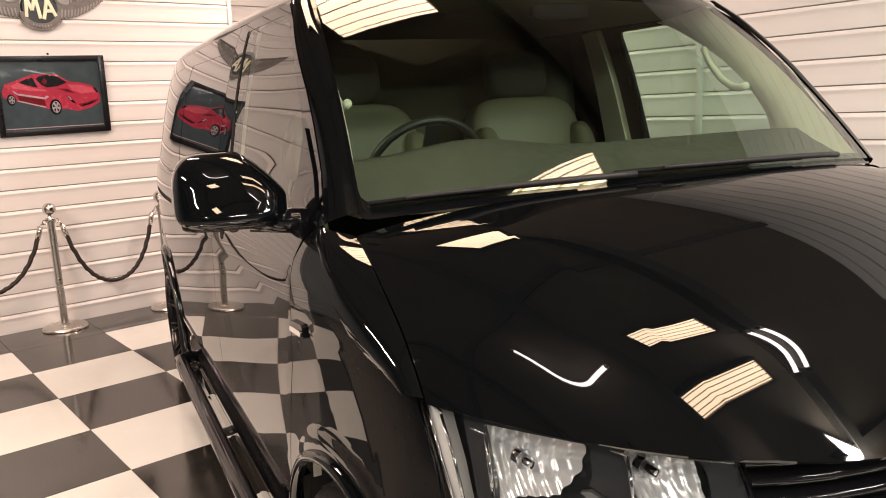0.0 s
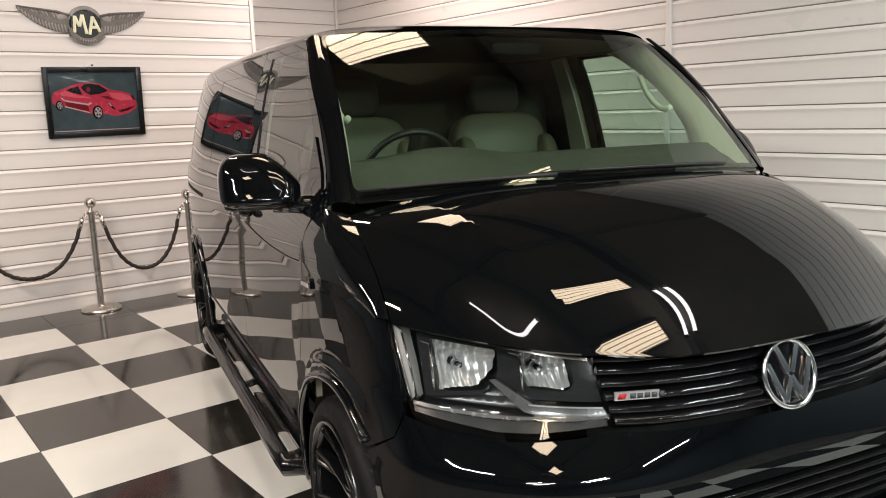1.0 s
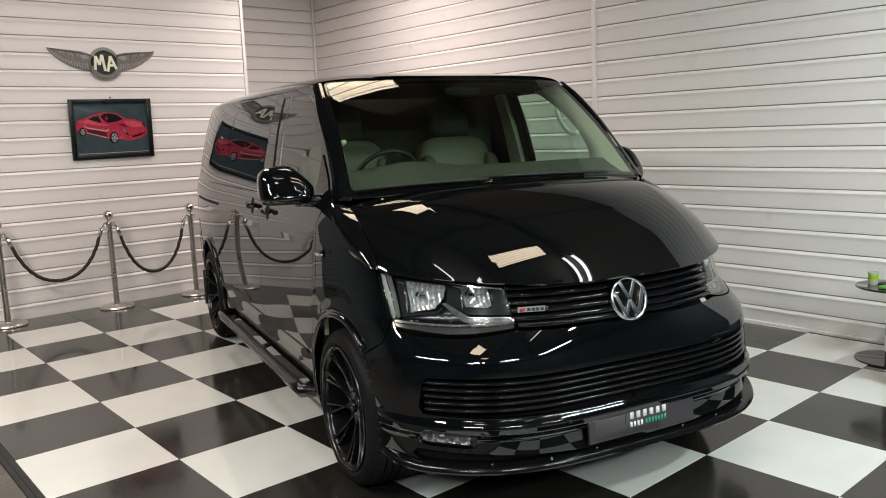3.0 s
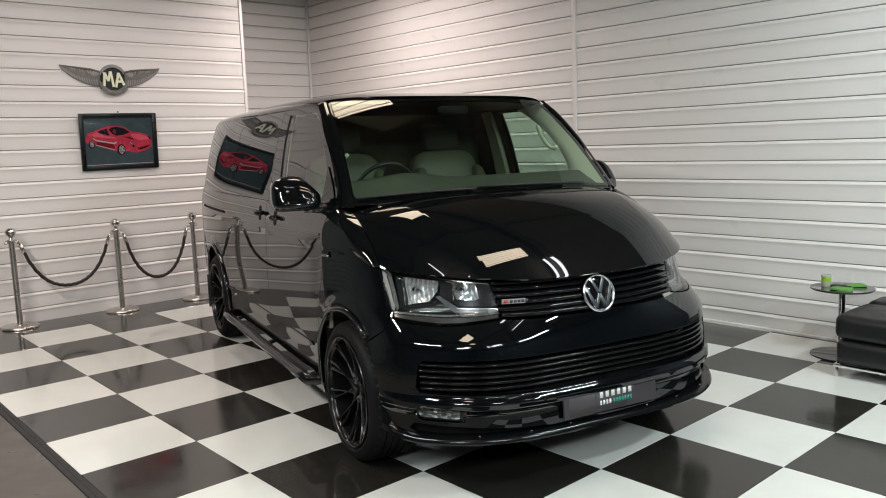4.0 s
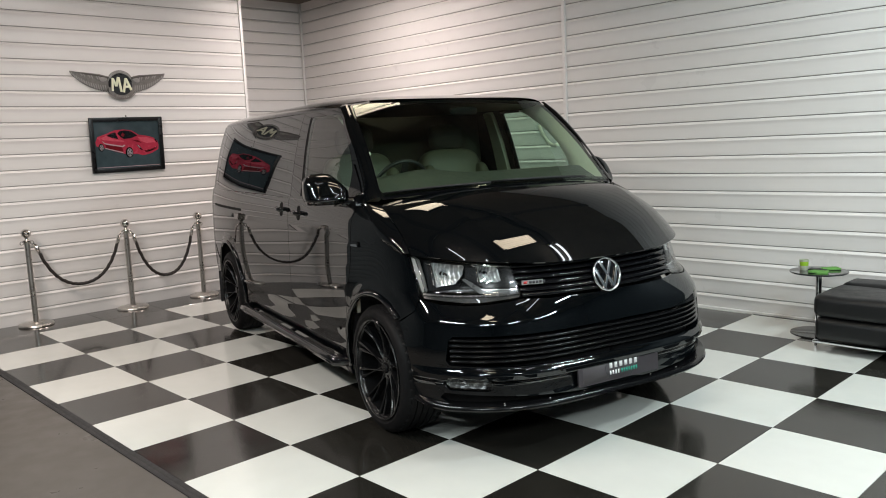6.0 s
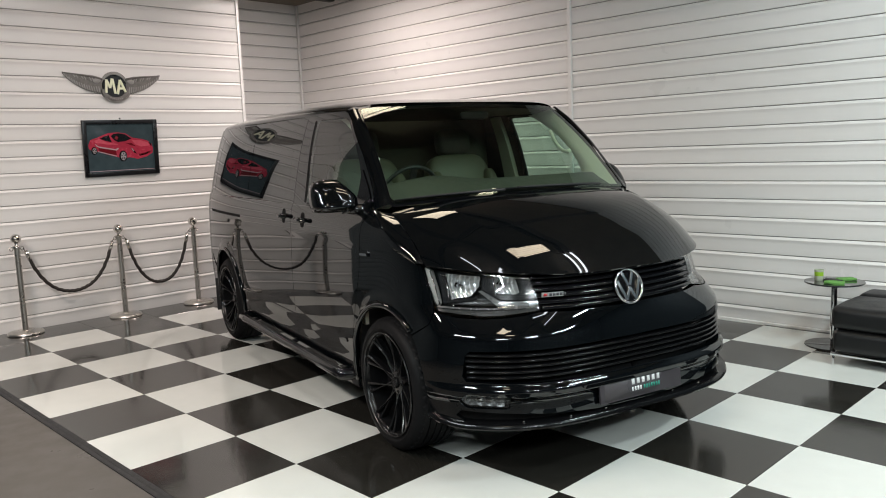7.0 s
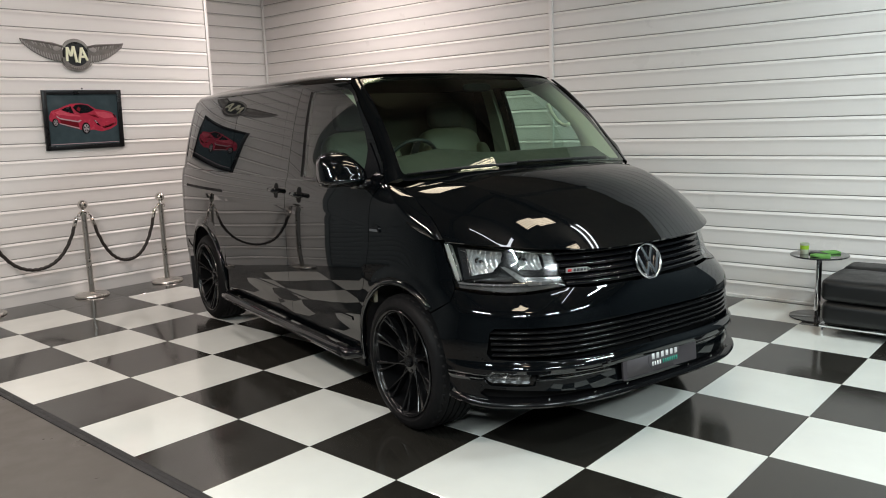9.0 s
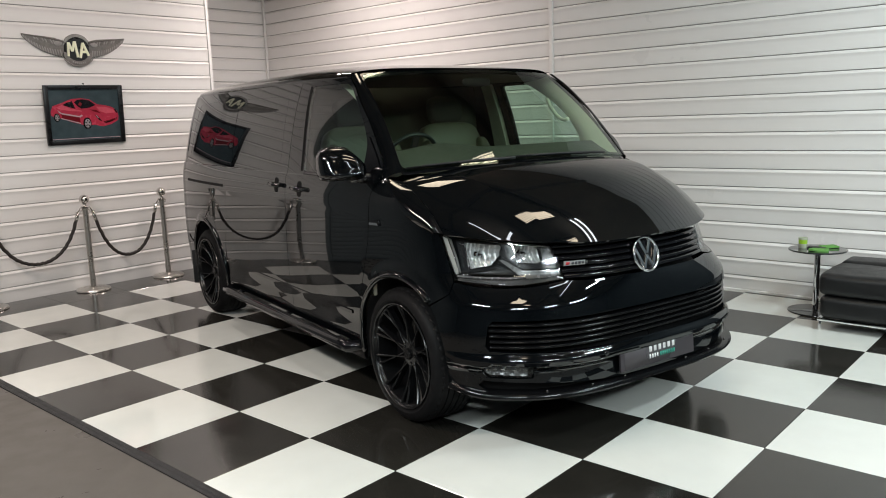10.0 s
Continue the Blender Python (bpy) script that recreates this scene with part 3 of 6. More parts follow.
def sheet(name, fn, outline, material, parent, holes=(), step=0.03, out=None, flange=0.014, label="", shift=0.0, lines=()):
    """A panel cut to an outline from a surface given by a function of two numbers, with its edges turned in and extra rows of vertices at the heights in lines."""
    loops = [dense(outline, step)] + [dense(h, step) for h in holes]
    pts, edges = [], []
    for lp in loops:
        k = len(pts)
        pts += list(lp)
        edges += [(k + i, k + (i + 1) % len(lp)) for i in range(len(lp))]
    rim = np.array(pts)
    lo, hi = rim.min(0), rim.max(0)
    gx, gy = np.meshgrid(np.arange(lo[0] + step / 2, hi[0], step), np.arange(lo[1] + step / 2, hi[1], step))
    grid = np.c_[gx.ravel(), gy.ravel()]
    for b in lines:
        grid = np.r_[grid[np.abs(grid[:, 1] - b) > 0.006], np.c_[gx[0], 0 * gx[0] + b]] if b in (lines[0], lines[-1]) else np.r_[grid, np.c_[gx[0], 0 * gx[0] + b]]
    ok = inside(loops[0], grid)
    for h in loops[1:]:
        ok &= ~inside(h, grid)
    grid = grid[ok]
    near = np.array([np.min(np.hypot(*(rim - g).T)) > 0.45 * step for g in grid]) if len(grid) else np.zeros(0, bool)
    pts = np.concatenate([rim, grid[near]]) if len(grid) else rim
    vs, _, fs, *_ = delaunay_2d_cdt([Vector(p) for p in pts], edges, [], 0, 1e-7)
    ab = np.array([tuple(v) for v in vs])
    mid = np.array([ab[list(f)].mean(0) for f in fs])
    good = inside(loops[0], mid)
    for h in loops[1:]:
        good &= ~inside(h, mid)
    fs = [list(f) for f, g in zip(fs, good) if g]
    e = 2e-4
    p = fn(ab[:, 0], ab[:, 1])
    du = fn(ab[:, 0] + e, ab[:, 1]) - fn(ab[:, 0] - e, ab[:, 1])
    dv = fn(ab[:, 0], ab[:, 1] + e) - fn(ab[:, 0], ab[:, 1] - e)
    nrm = np.cross(du, dv)
    nrm /= np.maximum(np.linalg.norm(nrm, axis=1), 1e-12)[:, None]
    if out is not None:
        way = np.asarray(out(p) if callable(out) else np.broadcast_to(out, p.shape), float)
        if (nrm * way).sum() < 0:
            nrm = -nrm
    p = p + shift * nrm
    f0 = fs[len(fs) // 2]
    if np.dot(np.cross(p[f0[1]] - p[f0[0]], p[f0[2]] - p[f0[0]]), nrm[f0[0]]) < 0:
        fs = [f[::-1] for f in fs]
    verts, norms = list(p), list(nrm)
    if flange:
        seen = {}
        for f in fs:
            for a, b in zip(f, f[1:] + f[:1]):
                seen[(a, b)] = 1
        open_edges = [(a, b) for a, b in seen if (b, a) not in seen]
        twin = {}
        for a, b in open_edges:
            away = np.cross(p[b] - p[a], nrm[a])
            away /= max(np.linalg.norm(away), 1e-9)
            for v in (a, b):
                if v not in twin:
                    twin[v] = (len(verts), len(verts) + 1)
                    verts += [p[v], p[v] - flange * nrm[v]]
                    norms += [away, away]
        for a, b in open_edges:
            fs.append([twin[b][0], twin[a][0], twin[a][1], twin[b][1]])
    me = bpy.data.meshes.new(name)
    me.from_pydata([tuple(v) for v in verts], [], fs)
    me.update()
    ob = finish(name, me, material, parent, label)
    me.normals_split_custom_set_from_vertices([tuple(v) for v in norms])
    return ob


def gridded(name, fn, us, vs, material, parent, out, flange=0.0, label=""):
    """A whole rectangular panel on a regular grid, with exact normals."""
    a, b = np.meshgrid(us, vs)
    e = 2e-4
    p = fn(a, b).reshape(-1, 3)
    nrm = np.cross((fn(a + e, b) - fn(a - e, b)).reshape(-1, 3), (fn(a, b + e) - fn(a, b - e)).reshape(-1, 3))
    nrm /= np.maximum(np.linalg.norm(nrm, axis=1), 1e-12)[:, None]
    flip = (nrm @ np.asarray(out, float)).sum() < 0
    if flip:
        nrm = -nrm
    n, m = len(us), len(vs)
    fs = [[i * n + j, i * n + j + 1, (i + 1) * n + j + 1, (i + 1) * n + j] for i in range(m - 1) for j in range(n - 1)]
    if flip:
        fs = [f[::-1] for f in fs]
    verts, norms = [tuple(q) for q in p], [tuple(q) for q in nrm]
    if flange:
        loop = [j for j in range(n)] + [i * n + n - 1 for i in range(1, m)] + [(m - 1) * n + j for j in range(n - 2, -1, -1)] + [i * n for i in range(m - 2, 0, -1)]
        k, mid = len(verts), p.mean(0)
        for v in loop:
            away = p[v] - mid
            away = tuple(away / np.linalg.norm(away))
            verts += [tuple(p[v]), tuple(p[v] - flange * nrm[v])]
            norms += [away, away]
        c = len(loop)
        fs += [[k + 2 * i, k + 2 * ((i + 1) % c), k + 2 * ((i + 1) % c) + 1, k + 2 * i + 1] for i in range(c)]
    me = bpy.data.meshes.new(name)
    me.from_pydata(verts, [], fs)
    me.update()
    ob = finish(name, me, material, parent, label)
    me.normals_split_custom_set_from_vertices(norms)
    return ob


def sz(points):
    return [(way_x(x, z) if z < 0.75 else SX(x), z) for x, z in points]


def arch(cx, cz, r, a0, a1, n=26):
    return [(cx + r * math.cos(radians(a0 + (a1 - a0) * k / n)), cz + r * math.sin(radians(a0 + (a1 - a0) * k / n))) for k in range(n + 1)]


AXLE, BASE, ARCH = 0.345, -3.0, 0.404
GAP = 0.0022
B_POST = -1.335
LEDGE = (1.2085, 1.2115, 1.2135, 1.2155, 1.2185)
WINDOW_XZ = [(-0.425, 1.232), (-0.420, 1.400), (-0.475, 1.500), (-0.555, 1.605), (-0.660, 1.705), (-0.740, 1.735), (-1.165, 1.735), (-1.115, 1.232)]
REAR_WINDOW_XZ = [(-2.62, 1.235), (-2.62, 1.71), (-3.44, 1.69), (-3.52, 1.25)]
MID_WINDOW_XZ = [(-1.46, 1.27), (-1.48, 1.69), (-2.38, 1.70), (-2.38, 1.27)]

for sign in (-1, 1):
    fn = skin(sign)
    outward = lambda p: p * (0.05, 1, 0) + (0.08, 0, 0)
    # wing
    top = [(-0.195, 1.225), (-0.08, 1.178), (0.04, 1.118), (0.16, 1.050), (0.335, 0.984)]
    outline = [(-0.425 + GAP, 0.26), (-0.425 + GAP, 0.46), (-0.33 + GAP, 0.74), (-0.278 + GAP, 0.90), (-0.264 + GAP, 1.02), (-0.252 + GAP, 1.15)] + top
    lamp_side = [(1.051, 0.986), (1.034, 0.886), (1.026, 0.80), (1.026, 0.775), (1.062, 0.7195)]
    outline_arch = [q for q in arch(0, AXLE, ARCH, 50, 190) if q[1] > 0.26]
    wing = sheet("front_wing", fn, sz(outline) + lamp_side + sz(outline_arch), PAINT, van, step=0.013, out=outward)
    # front door with its window
    door_xz = [(-0.425 - GAP, 0.335), (-0.425 - GAP, 0.46), (-0.33 - GAP, 0.74), (-0.278 - GAP, 0.90), (-0.264 - GAP, 1.02), (-0.252 - GAP, 1.15), (-0.222, 1.215), (-0.232, 1.290), (-0.435, 1.525), (-0.632, 1.708), (-0.728, 1.765), (B_POST + GAP, 1.765), (B_POST + GAP, 1.40), (B_POST + GAP, 0.335)]
    post0 = -0.05 * (sign + 1)
    pane_xz = [(x - (0.10 if sign > 0 and x < -1 else 0), z) for x, z in WINDOW_XZ]
    window = rounded(sz(pane_xz), 0.03)
    door = sheet("front_door", fn, sz(door_xz), PAINT, van, holes=[window], step=0.03, out=outward, lines=LEDGE)
    sheet("window_pane", fn, window, SIDE_GLASS, door, step=0.03, out=outward, flange=0, shift=-0.001, label="green-tinted door glass")
    sill_seal = rounded(sz([(-0.44, 1.214), (-0.44, 1.230), (-1.10, 1.230), (-1.10, 1.214)]), 0.004)
    sheet("window_seal", fn, sill_seal, TRIM, door, step=0.03, out=outward, flange=0.01, shift=0.004)
    edge_seal = rounded(sz([(-1.120 + post0, 1.232), (-1.169 + post0, 1.735), (-1.196 + post0, 1.735), (-1.150 + post0, 1.232)]), 0.006)
    sheet("window_seal", fn, edge_seal, DARK, door, step=0.03, out=outward, flange=0.004, shift=0.0008, label="black rear edge of the door glass")
    # sliding door and the rear quarter
    slide_xz = [(B_POST - GAP, 0.335), (B_POST - GAP, 1.40), (B_POST - GAP, 1.765), (-2.46 + 0.0004, 1.765), (-2.46 + 0.0004, 0.82), (-2.52, 0.62), (-2.52, 0.335)]
    slide = sheet("sliding_door", fn, sz(slide_xz), PAINT, van, holes=[rounded(sz(MID_WINDOW_XZ), 0.05)], step=0.03, out=outward, lines=LEDGE)
    sheet("pressed_panel", fn, rounded(sz([(x + (0.004 if x < -2 else -0.004), z) for x, z in MID_WINDOW_XZ]), 0.05), PAINT, slide, step=0.03, out=outward, flange=0.006, shift=-0.001)
    quarter = [(-2.46 - 0.0004, 0.815), (-2.46 - 0.0004, 1.765), (-3.55, 1.765)]
    outline = sz(quarter) + [(LAST, 1.765), (LAST, 0.36)] + sz([(-3.72, 0.30), (-3.50, 0.27)]) + sz([q for q in arch(BASE, AXLE, ARCH + 0.02, 190, 0)[::-1] if q[1] > 0.27][::-1]) + sz([(-2.525, 0.62)])
    quarter_panel = sheet("rear_quarter", fn, outline, PAINT, van, holes=[rounded(sz(REAR_WINDOW_XZ), 0.05)], step=0.03, out=lambda p: p * (0.2, 1, 0) + (0.3, 0, 0), lines=LEDGE)
    sheet("rear_window", fn, rounded(sz(REAR_WINDOW_XZ), 0.05), PRIVACY, quarter_panel, step=0.03, out=outward, flange=0, shift=-0.0008, label="black privacy glass")
    # runner of the sliding door
    rail = rounded(sz([(-2.50, 1.066), (-2.50, 1.086), (-3.50, 1.086), (-3.50, 1.066)]), 0.006)
    sheet("door_runner", fn, rail, DARK, quarter_panel, step=0.03, out=outward, flange=0, shift=0.0015, label="black slot of the door runner")
    # sill under the doors
    sill = sz([(-0.43, 0.215), (-0.43, 0.328), (-2.55, 0.328), (-2.55, 0.215)])
    sheet("sill", fn, sill, PAINT, van, step=0.03, out=outward)
    # dark shell behind the gaps
    shell = sz([(-0.21, 1.20), (-0.24, 1.29), (-0.45, 1.53), (-0.64, 1.705), (-0.76, 1.765)]) + [(SX(-3.55), 1.77), (SX(-3.75), 1.74), (SX(-3.75), 0.4)] + sz([(-3.5, 0.30)] + [q for q in arch(BASE, AXLE, ARCH + 0.05, 190, 0)[::-1] if q[1] > 0.26][::-1] + [(-2.5, 0.24), (-0.47, 0.24)] + [q for q in arch(0, AXLE, ARCH + 0.04, 190, 60) if q[1] > 0.26])
    hole = rounded(sz([(-0.45, 1.21), (-0.435, 1.41), (-0.485, 1.51), (-0.565, 1.61), (-0.67, 1.71), (-0.75, 1.742), (-1.18 - 0.05 * (sign + 1), 1.745), (-1.13 - 0.05 * (sign + 1), 1.20)]), 0.03)
    sheet("inner_shell", skin(sign, 0.03), shell, DARK, van, holes=[hole], step=0.06, out=outward, flange=0)
    # lining of the cabin's side: door card, pillar trim behind the window
    card = sz([(-0.30, 0.6), (-0.26, 1.10), (-0.30, 1.205), (-1.45, 1.205), (-1.45, 0.6)])
    sheet("door_card", skin(sign, 0.055), card, CREAM_TRIM, door, step=0.06, out=lambda p: p * (0, -1, 0), flange=0.02, label="cream door card")
    pillar = rounded(sz([(-1.21 + post0, 0.62), (-1.21 + post0, 1.25), (-1.255 + post0, 1.74), (-1.36 + post0, 1.74), (-1.36 + post0, 0.62)]), 0.01)
    sheet("pillar_trim", skin(sign, 0.06), pillar, CREAM_TRIM, van, step=0.05, out=lambda p: p * (0, -1, 0), flange=0.03, label="cream pillar trim")
    # flared lip round the wheel openings
    for cx, r, a0, a1 in ((0, ARCH, 52, 190), (BASE, ARCH + 0.02, -8, 188)):
        pts = []
        for x, z in arch(cx, AXLE, r + 0.006, a0, a1, 36):
            if z > 0.27:
                x3, y3, z3 = fn(np.array([sz([(x, z)])[0][0]]), np.array([z]))[0]
                pts.append((x3, y3 + sign * 0.002, z3))
        bm = tube(pts, 0.014, 10)
        part("wheel_arch_lip", bm, PAINT, van)
        # liner inside the opening
        bm = bmesh.new()
        rows = []
        for k in range(25):
            a = radians(-15 + 210 * k / 24)
            rows.append([bm.verts.new((cx + (r + 0.03) * math.cos(a), sign * y, AXLE + (r + 0.03) * math.sin(a))) for y in (0.56, 0.90 if cx < -1 or a > radians(75) else 0.79)])
        for a, b in zip(rows, rows[1:]):
            bm.faces.new((a[0], a[1], b[1], b[0]))
        part("wheel_arch_liner", bm, TRIM, van)
    # mud flap behind the rear wheel
    part("mud_flap", boxed(-3.50, -3.485, sign * 0.80, sign * 0.93, 0.17, 0.46, bevel=0.004), TRIM, van) if sign > 0 else part("mud_flap", boxed(-3.50, -3.485, -0.93, -0.80, 0.17, 0.46, bevel=0.004), TRIM, van)

# closing floor and bulkheads under and inside the body
part("floor_pan", boxed(-3.75, 0.45, -0.72, 0.72, 0.20, 0.26, bevel=0.01), DARK, van)
part("wheel_well_wall", boxed(-0.55, 0.50, -0.555, -0.545, 0.22, 0.85), DARK, van)
part("wheel_well_wall", boxed(-0.55, 0.50, 0.545, 0.555, 0.22, 0.85), DARK, van)
part("engine_bulkhead", boxed(-0.20, -0.17, -0.80, 0.80, 0.25, 1.10), DARK, van)

# ---- bonnet, windscreen, pillars and roof ----
def cowl(u):
    return np.stack([0.055 - 0.165 * np.abs(u) ** 2.4, 0.838 * u, 1.283 - 0.046 * np.abs(u) ** 2.4], -1)


edge_z = spline([0, 0.35, 0.60, 0.80, 1.0], [0.971, 0.970, 0.974, 0.994, 1.018])


def bonnet_front(u):
    y = 0.875 * np.abs(u)
    return np.stack([0.763 - 0.75 * y**3.3, 0.875 * u, edge_z(np.abs(u))], -1)


def bonnet(a, b):
    """a across from -1 to 1, b from the windscreen to the nose."""
    p0, p1 = cowl(a), bonnet_front(a)
    t = b[..., None]
    p = p0 * (1 - t) + p1 * t
    u = np.abs(a)
    bulge = 0.052 * (1 - 0.35 * u**2) * np.sin(np.pi * np.clip(b, 0, 1) ** 0.95)
    line = 0.57 + 0.22 * (1 - b)
    # a crease along each side: the middle rises to it, the outer part falls away from it
    ridge = 0.015 * np.where(u < line, np.clip((u - line + 0.42) / 0.42, 0, 1) ** 2, np.clip((1 - u) / (1 - line), 0, 1)) * smooth(0.0, 0.35, b)
    roll = -0.033 * np.clip((b - 0.70) / 0.30, 0, 1.1) ** 2.2
    p[..., 2] += np.maximum(bulge, 0) + ridge + roll - 0.006 * smooth(0.93, 1.0, u) * np.sin(np.pi * np.clip(b, 0, 1)) - 0.028 * np.clip((u - 0.42) / 0.58, 0, 1) ** 3 * smooth(1.0, 0.4, b)
    p[..., 0] += 0.012 * np.clip((b - 0.8) / 0.2, 0, 1) ** 2
    return p


gridded("bonnet", bonnet, np.linspace(-0.9895, 0.9895, 141), np.r_[np.linspace(0.012, 0.85, 50), np.linspace(0.86, 1.0, 18)], PAINT, van, (0.3, 0, 1), flange=0.008)


def windscreen(a, b):
    """a across from -1 to 1, b from bottom to top."""
    u = np.abs(a)
    low = np.stack([0.030 - 0.165 * u**2.2, 0.825 * a, 1.288 - 0.034 * u**2.4], -1)
    high = np.stack([-0.615 - 0.085 * u**2.2, 0.728 * a, 1.812 - 0.032 * u**2.2], -1)
    t = b[..., None]
    p = low * (1 - t) + high * t
    s = 0.030 * np.sin(np.pi * np.clip(b, -0.05, 1.05))
    return p + np.stack([s * 0.62, 0 * s, s * 0.78], -1)


sheet("windscreen", windscreen, rounded([(-0.975, 0.0), (0.975, 0.0), (0.965, 1.0), (-0.965, 1.0)], 0.03), SCREEN, van, step=0.05, out=(1, 0, 0.6), flange=0, shift=-0.003, label="green-tinted laminated windscreen")
band = rounded([(-0.99, -0.02), (0.99, -0.02), (0.985, 1.02), (-0.985, 1.02)], 0.04)
clear_area = rounded([(-0.976, 0.030), (0.976, 0.030), (0.972, 0.958), (-0.972, 0.958)], 0.05)
sheet("windscreen_surround", windscreen, band, GLOSS_BLACK, van, holes=[clear_area], step=0.035, out=(1, 0, 0.6), flange=0, shift=-0.009)

# door mirrors, pillars
for sign in (-1, 1):
    fn = skin(sign)
    # pillar between windscreen and door, lofted over a rounded edge
    bm = bmesh.new()
    rows = []
    for t in np.linspace(0, 1, 15):
        edge = windscreen(np.array([sign * 0.985]), np.array([t]))[0]
        # the flank's side of the pillar runs along the door's front edge
        x, z = np.interp(t, [0, 0.1, 0.5, 0.85, 1.0], [-0.195, -0.222, -0.425, -0.622, -0.722]), np.interp(t, [0, 0.1, 0.5, 0.85, 1.0], [1.218, 1.290, 1.525, 1.708, 1.768])
        flank = fn(np.array([SX(x)]), np.array([z]))[0]
        mid = (edge + flank) / 2 + np.array([0.020, sign * 0.014, 0.014])
        row = []
        for k in range(7):
            q = k / 6
            row.append(bm.verts.new((1 - q) ** 2 * edge + 2 * q * (1 - q) * mid + q * q * flank))
        rows.append(row)
    for a, b in zip(rows, rows[1:]):
        for k in range(6):
            bm.faces.new((a[k], a[k + 1], b[k + 1], b[k]))
    bmesh.ops.recalc_face_normals(bm, faces=bm.faces)
    if sum(f.normal.y * sign for f in bm.faces) < 0:
        bmesh.ops.reverse_faces(bm, faces=bm.faces)
    part("windscreen_pillar", bm, PAINT, van, smooth=True)
    # shoulder of the wing, between bonnet and flank
    bm = bmesh.new()
    rows = []
    for t in np.linspace(0, 1, 16):
        edge = bonnet(np.array([sign * 0.992]), np.array([0.0 + t * 0.985]))[0]
        x, z = np.interp(t, [0, 0.25, 0.5, 0.75, 1.0], [-0.195, -0.08, 0.04, 0.16, 0.335]), np.interp(t, [0, 0.25, 0.5, 0.75, 1.0], [1.225, 1.178, 1.118, 1.050, 0.984])
        flank = fn(np.array([SX(x)]), np.array([z]))[0]
        mid = (edge + flank) / 2 + np.array([0.0, sign * 0.038, 0.012])
        rows.append([bm.verts.new((1 - q) ** 2 * edge + 2 * q * (1 - q) * mid + q * q * flank) for q in np.linspace(0, 1, 7)])
    for a, b in zip(rows, rows[1:]):
        for k in range(6):
            bm.faces.new((a[k], a[k + 1], b[k + 1], b[k]))
    bmesh.ops.recalc_face_normals(bm, faces=bm.faces)
    if sum(f.normal.z for f in bm.faces) < 0:
        bmesh.ops.reverse_faces(bm, faces=bm.faces)
    part("wing_shoulder", bm, PAINT, van, smooth=True)

roof_height = spline([-4.0, -3.7, -3.2, -2.2, -1.3, -0.95, -0.62, -0.4], [0.055, 0.085, 0.108, 0.118, 0.108, 0.088, 0.048, 0.0])


def roof(a, b):
    """a across from -1 to 1, b from the windscreen to the tail."""
    u = np.clip(np.abs(a), 0, 1)
    x = (-0.612 - 0.150 * u**3) * (1 - b) + (-3.80 + 0.25 * u**3) * b
    y = width_at(1.765 + 0 * a) - 0.010 - taper(x, 1.765) - 0.05 * np.clip((-2.6 - x) / 1.02, 0, 1.2) ** 2.2
    z = 1.765 + roof_height(x) * np.maximum(1 - u**2.7, 0) ** (1 / 2.2)
    return np.stack([x, np.sign(a) * u * y, z], -1)


us = np.sin(np.linspace(-math.pi / 2, math.pi / 2, 61))
vs = np.linspace(0, 1, 90)
grid = roof(*np.meshgrid(us, vs)).reshape(-1, 3)
faces = [(i * 61 + j, i * 61 + j + 1, (i + 1) * 61 + j + 1, (i + 1) * 61 + j) for i in range(89) for j in range(60)]
me = bpy.data.meshes.new("roof")
me.from_pydata([tuple(p) for p in grid], [], [f[::-1] for f in faces])
finish("roof", me, PAINT, van)
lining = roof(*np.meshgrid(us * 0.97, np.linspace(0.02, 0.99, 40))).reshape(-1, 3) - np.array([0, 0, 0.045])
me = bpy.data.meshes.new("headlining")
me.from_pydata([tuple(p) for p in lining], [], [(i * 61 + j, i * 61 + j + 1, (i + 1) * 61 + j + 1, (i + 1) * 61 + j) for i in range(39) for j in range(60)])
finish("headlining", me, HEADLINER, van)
tail = boxed(-3.80, -3.70, -0.66, 0.66, 0.35, 1.785, bevel=0.03)
part("tailgate", tail, PAINT, van)

# ---- nose: bumper, grille, lamps ----
nose = lambda inward=0.0: (lambda a, b: np.where((a >= 0)[..., None], skin(1, inward)(np.abs(a), b), skin(-1, inward)(np.abs(a), b)))
NOSE_SKIN = nose()
ahead = lambda p: np.c_[np.ones(len(p)), p[:, 1] * 0.8, np.zeros(len(p))]


def both(points):
    """An outline of the right half, mirrored to the whole."""
    return points + [(-a, b) for a, b in points[::-1]]


bumper_half = [(0, 0.766), (0.35, 0.769), (0.496, 0.777), (0.584, 0.766), (0.684, 0.757), (0.784, 0.753), (0.904, 0.757), (1.021, 0.771), (1.060, 0.718)]
bumper_half += sz(arch(0, AXLE, ARCH, 48.5, 2, 12)) + [(way_x(0.40, 0.30), 0.285), (0.96, 0.268), (0.70, 0.258), (0, 0.256)]
slot_half = [(0, 0.622), (0.60, 0.622), (0.855, 0.618), (0.876, 0.600), (0.884, 0.505), (0.866, 0.482), (0.60, 0.470), (0, 0.466)]
fog_hole = rounded([(0.660, 0.414), (0.880, 0.429), (0.898, 0.386), (0.868, 0.358), (0.672, 0.354)], 0.012)
intake_half = [(0, 0.300), (0.25, 0.304), (0.68, 0.336), (0.89, 0.345), (0.915, 0.322), (0.87, 0.292), (0.68, 0.280), (0, 0.274)]
bumper = sheet("bumper", NOSE_SKIN, both(bumper_half), PAINT, van, holes=[both(slot_half), both(intake_half), fog_hole, [(-a, b) for a, b in fog_hole[::-1]]], step=0.014, out=ahead, flange=0.03)
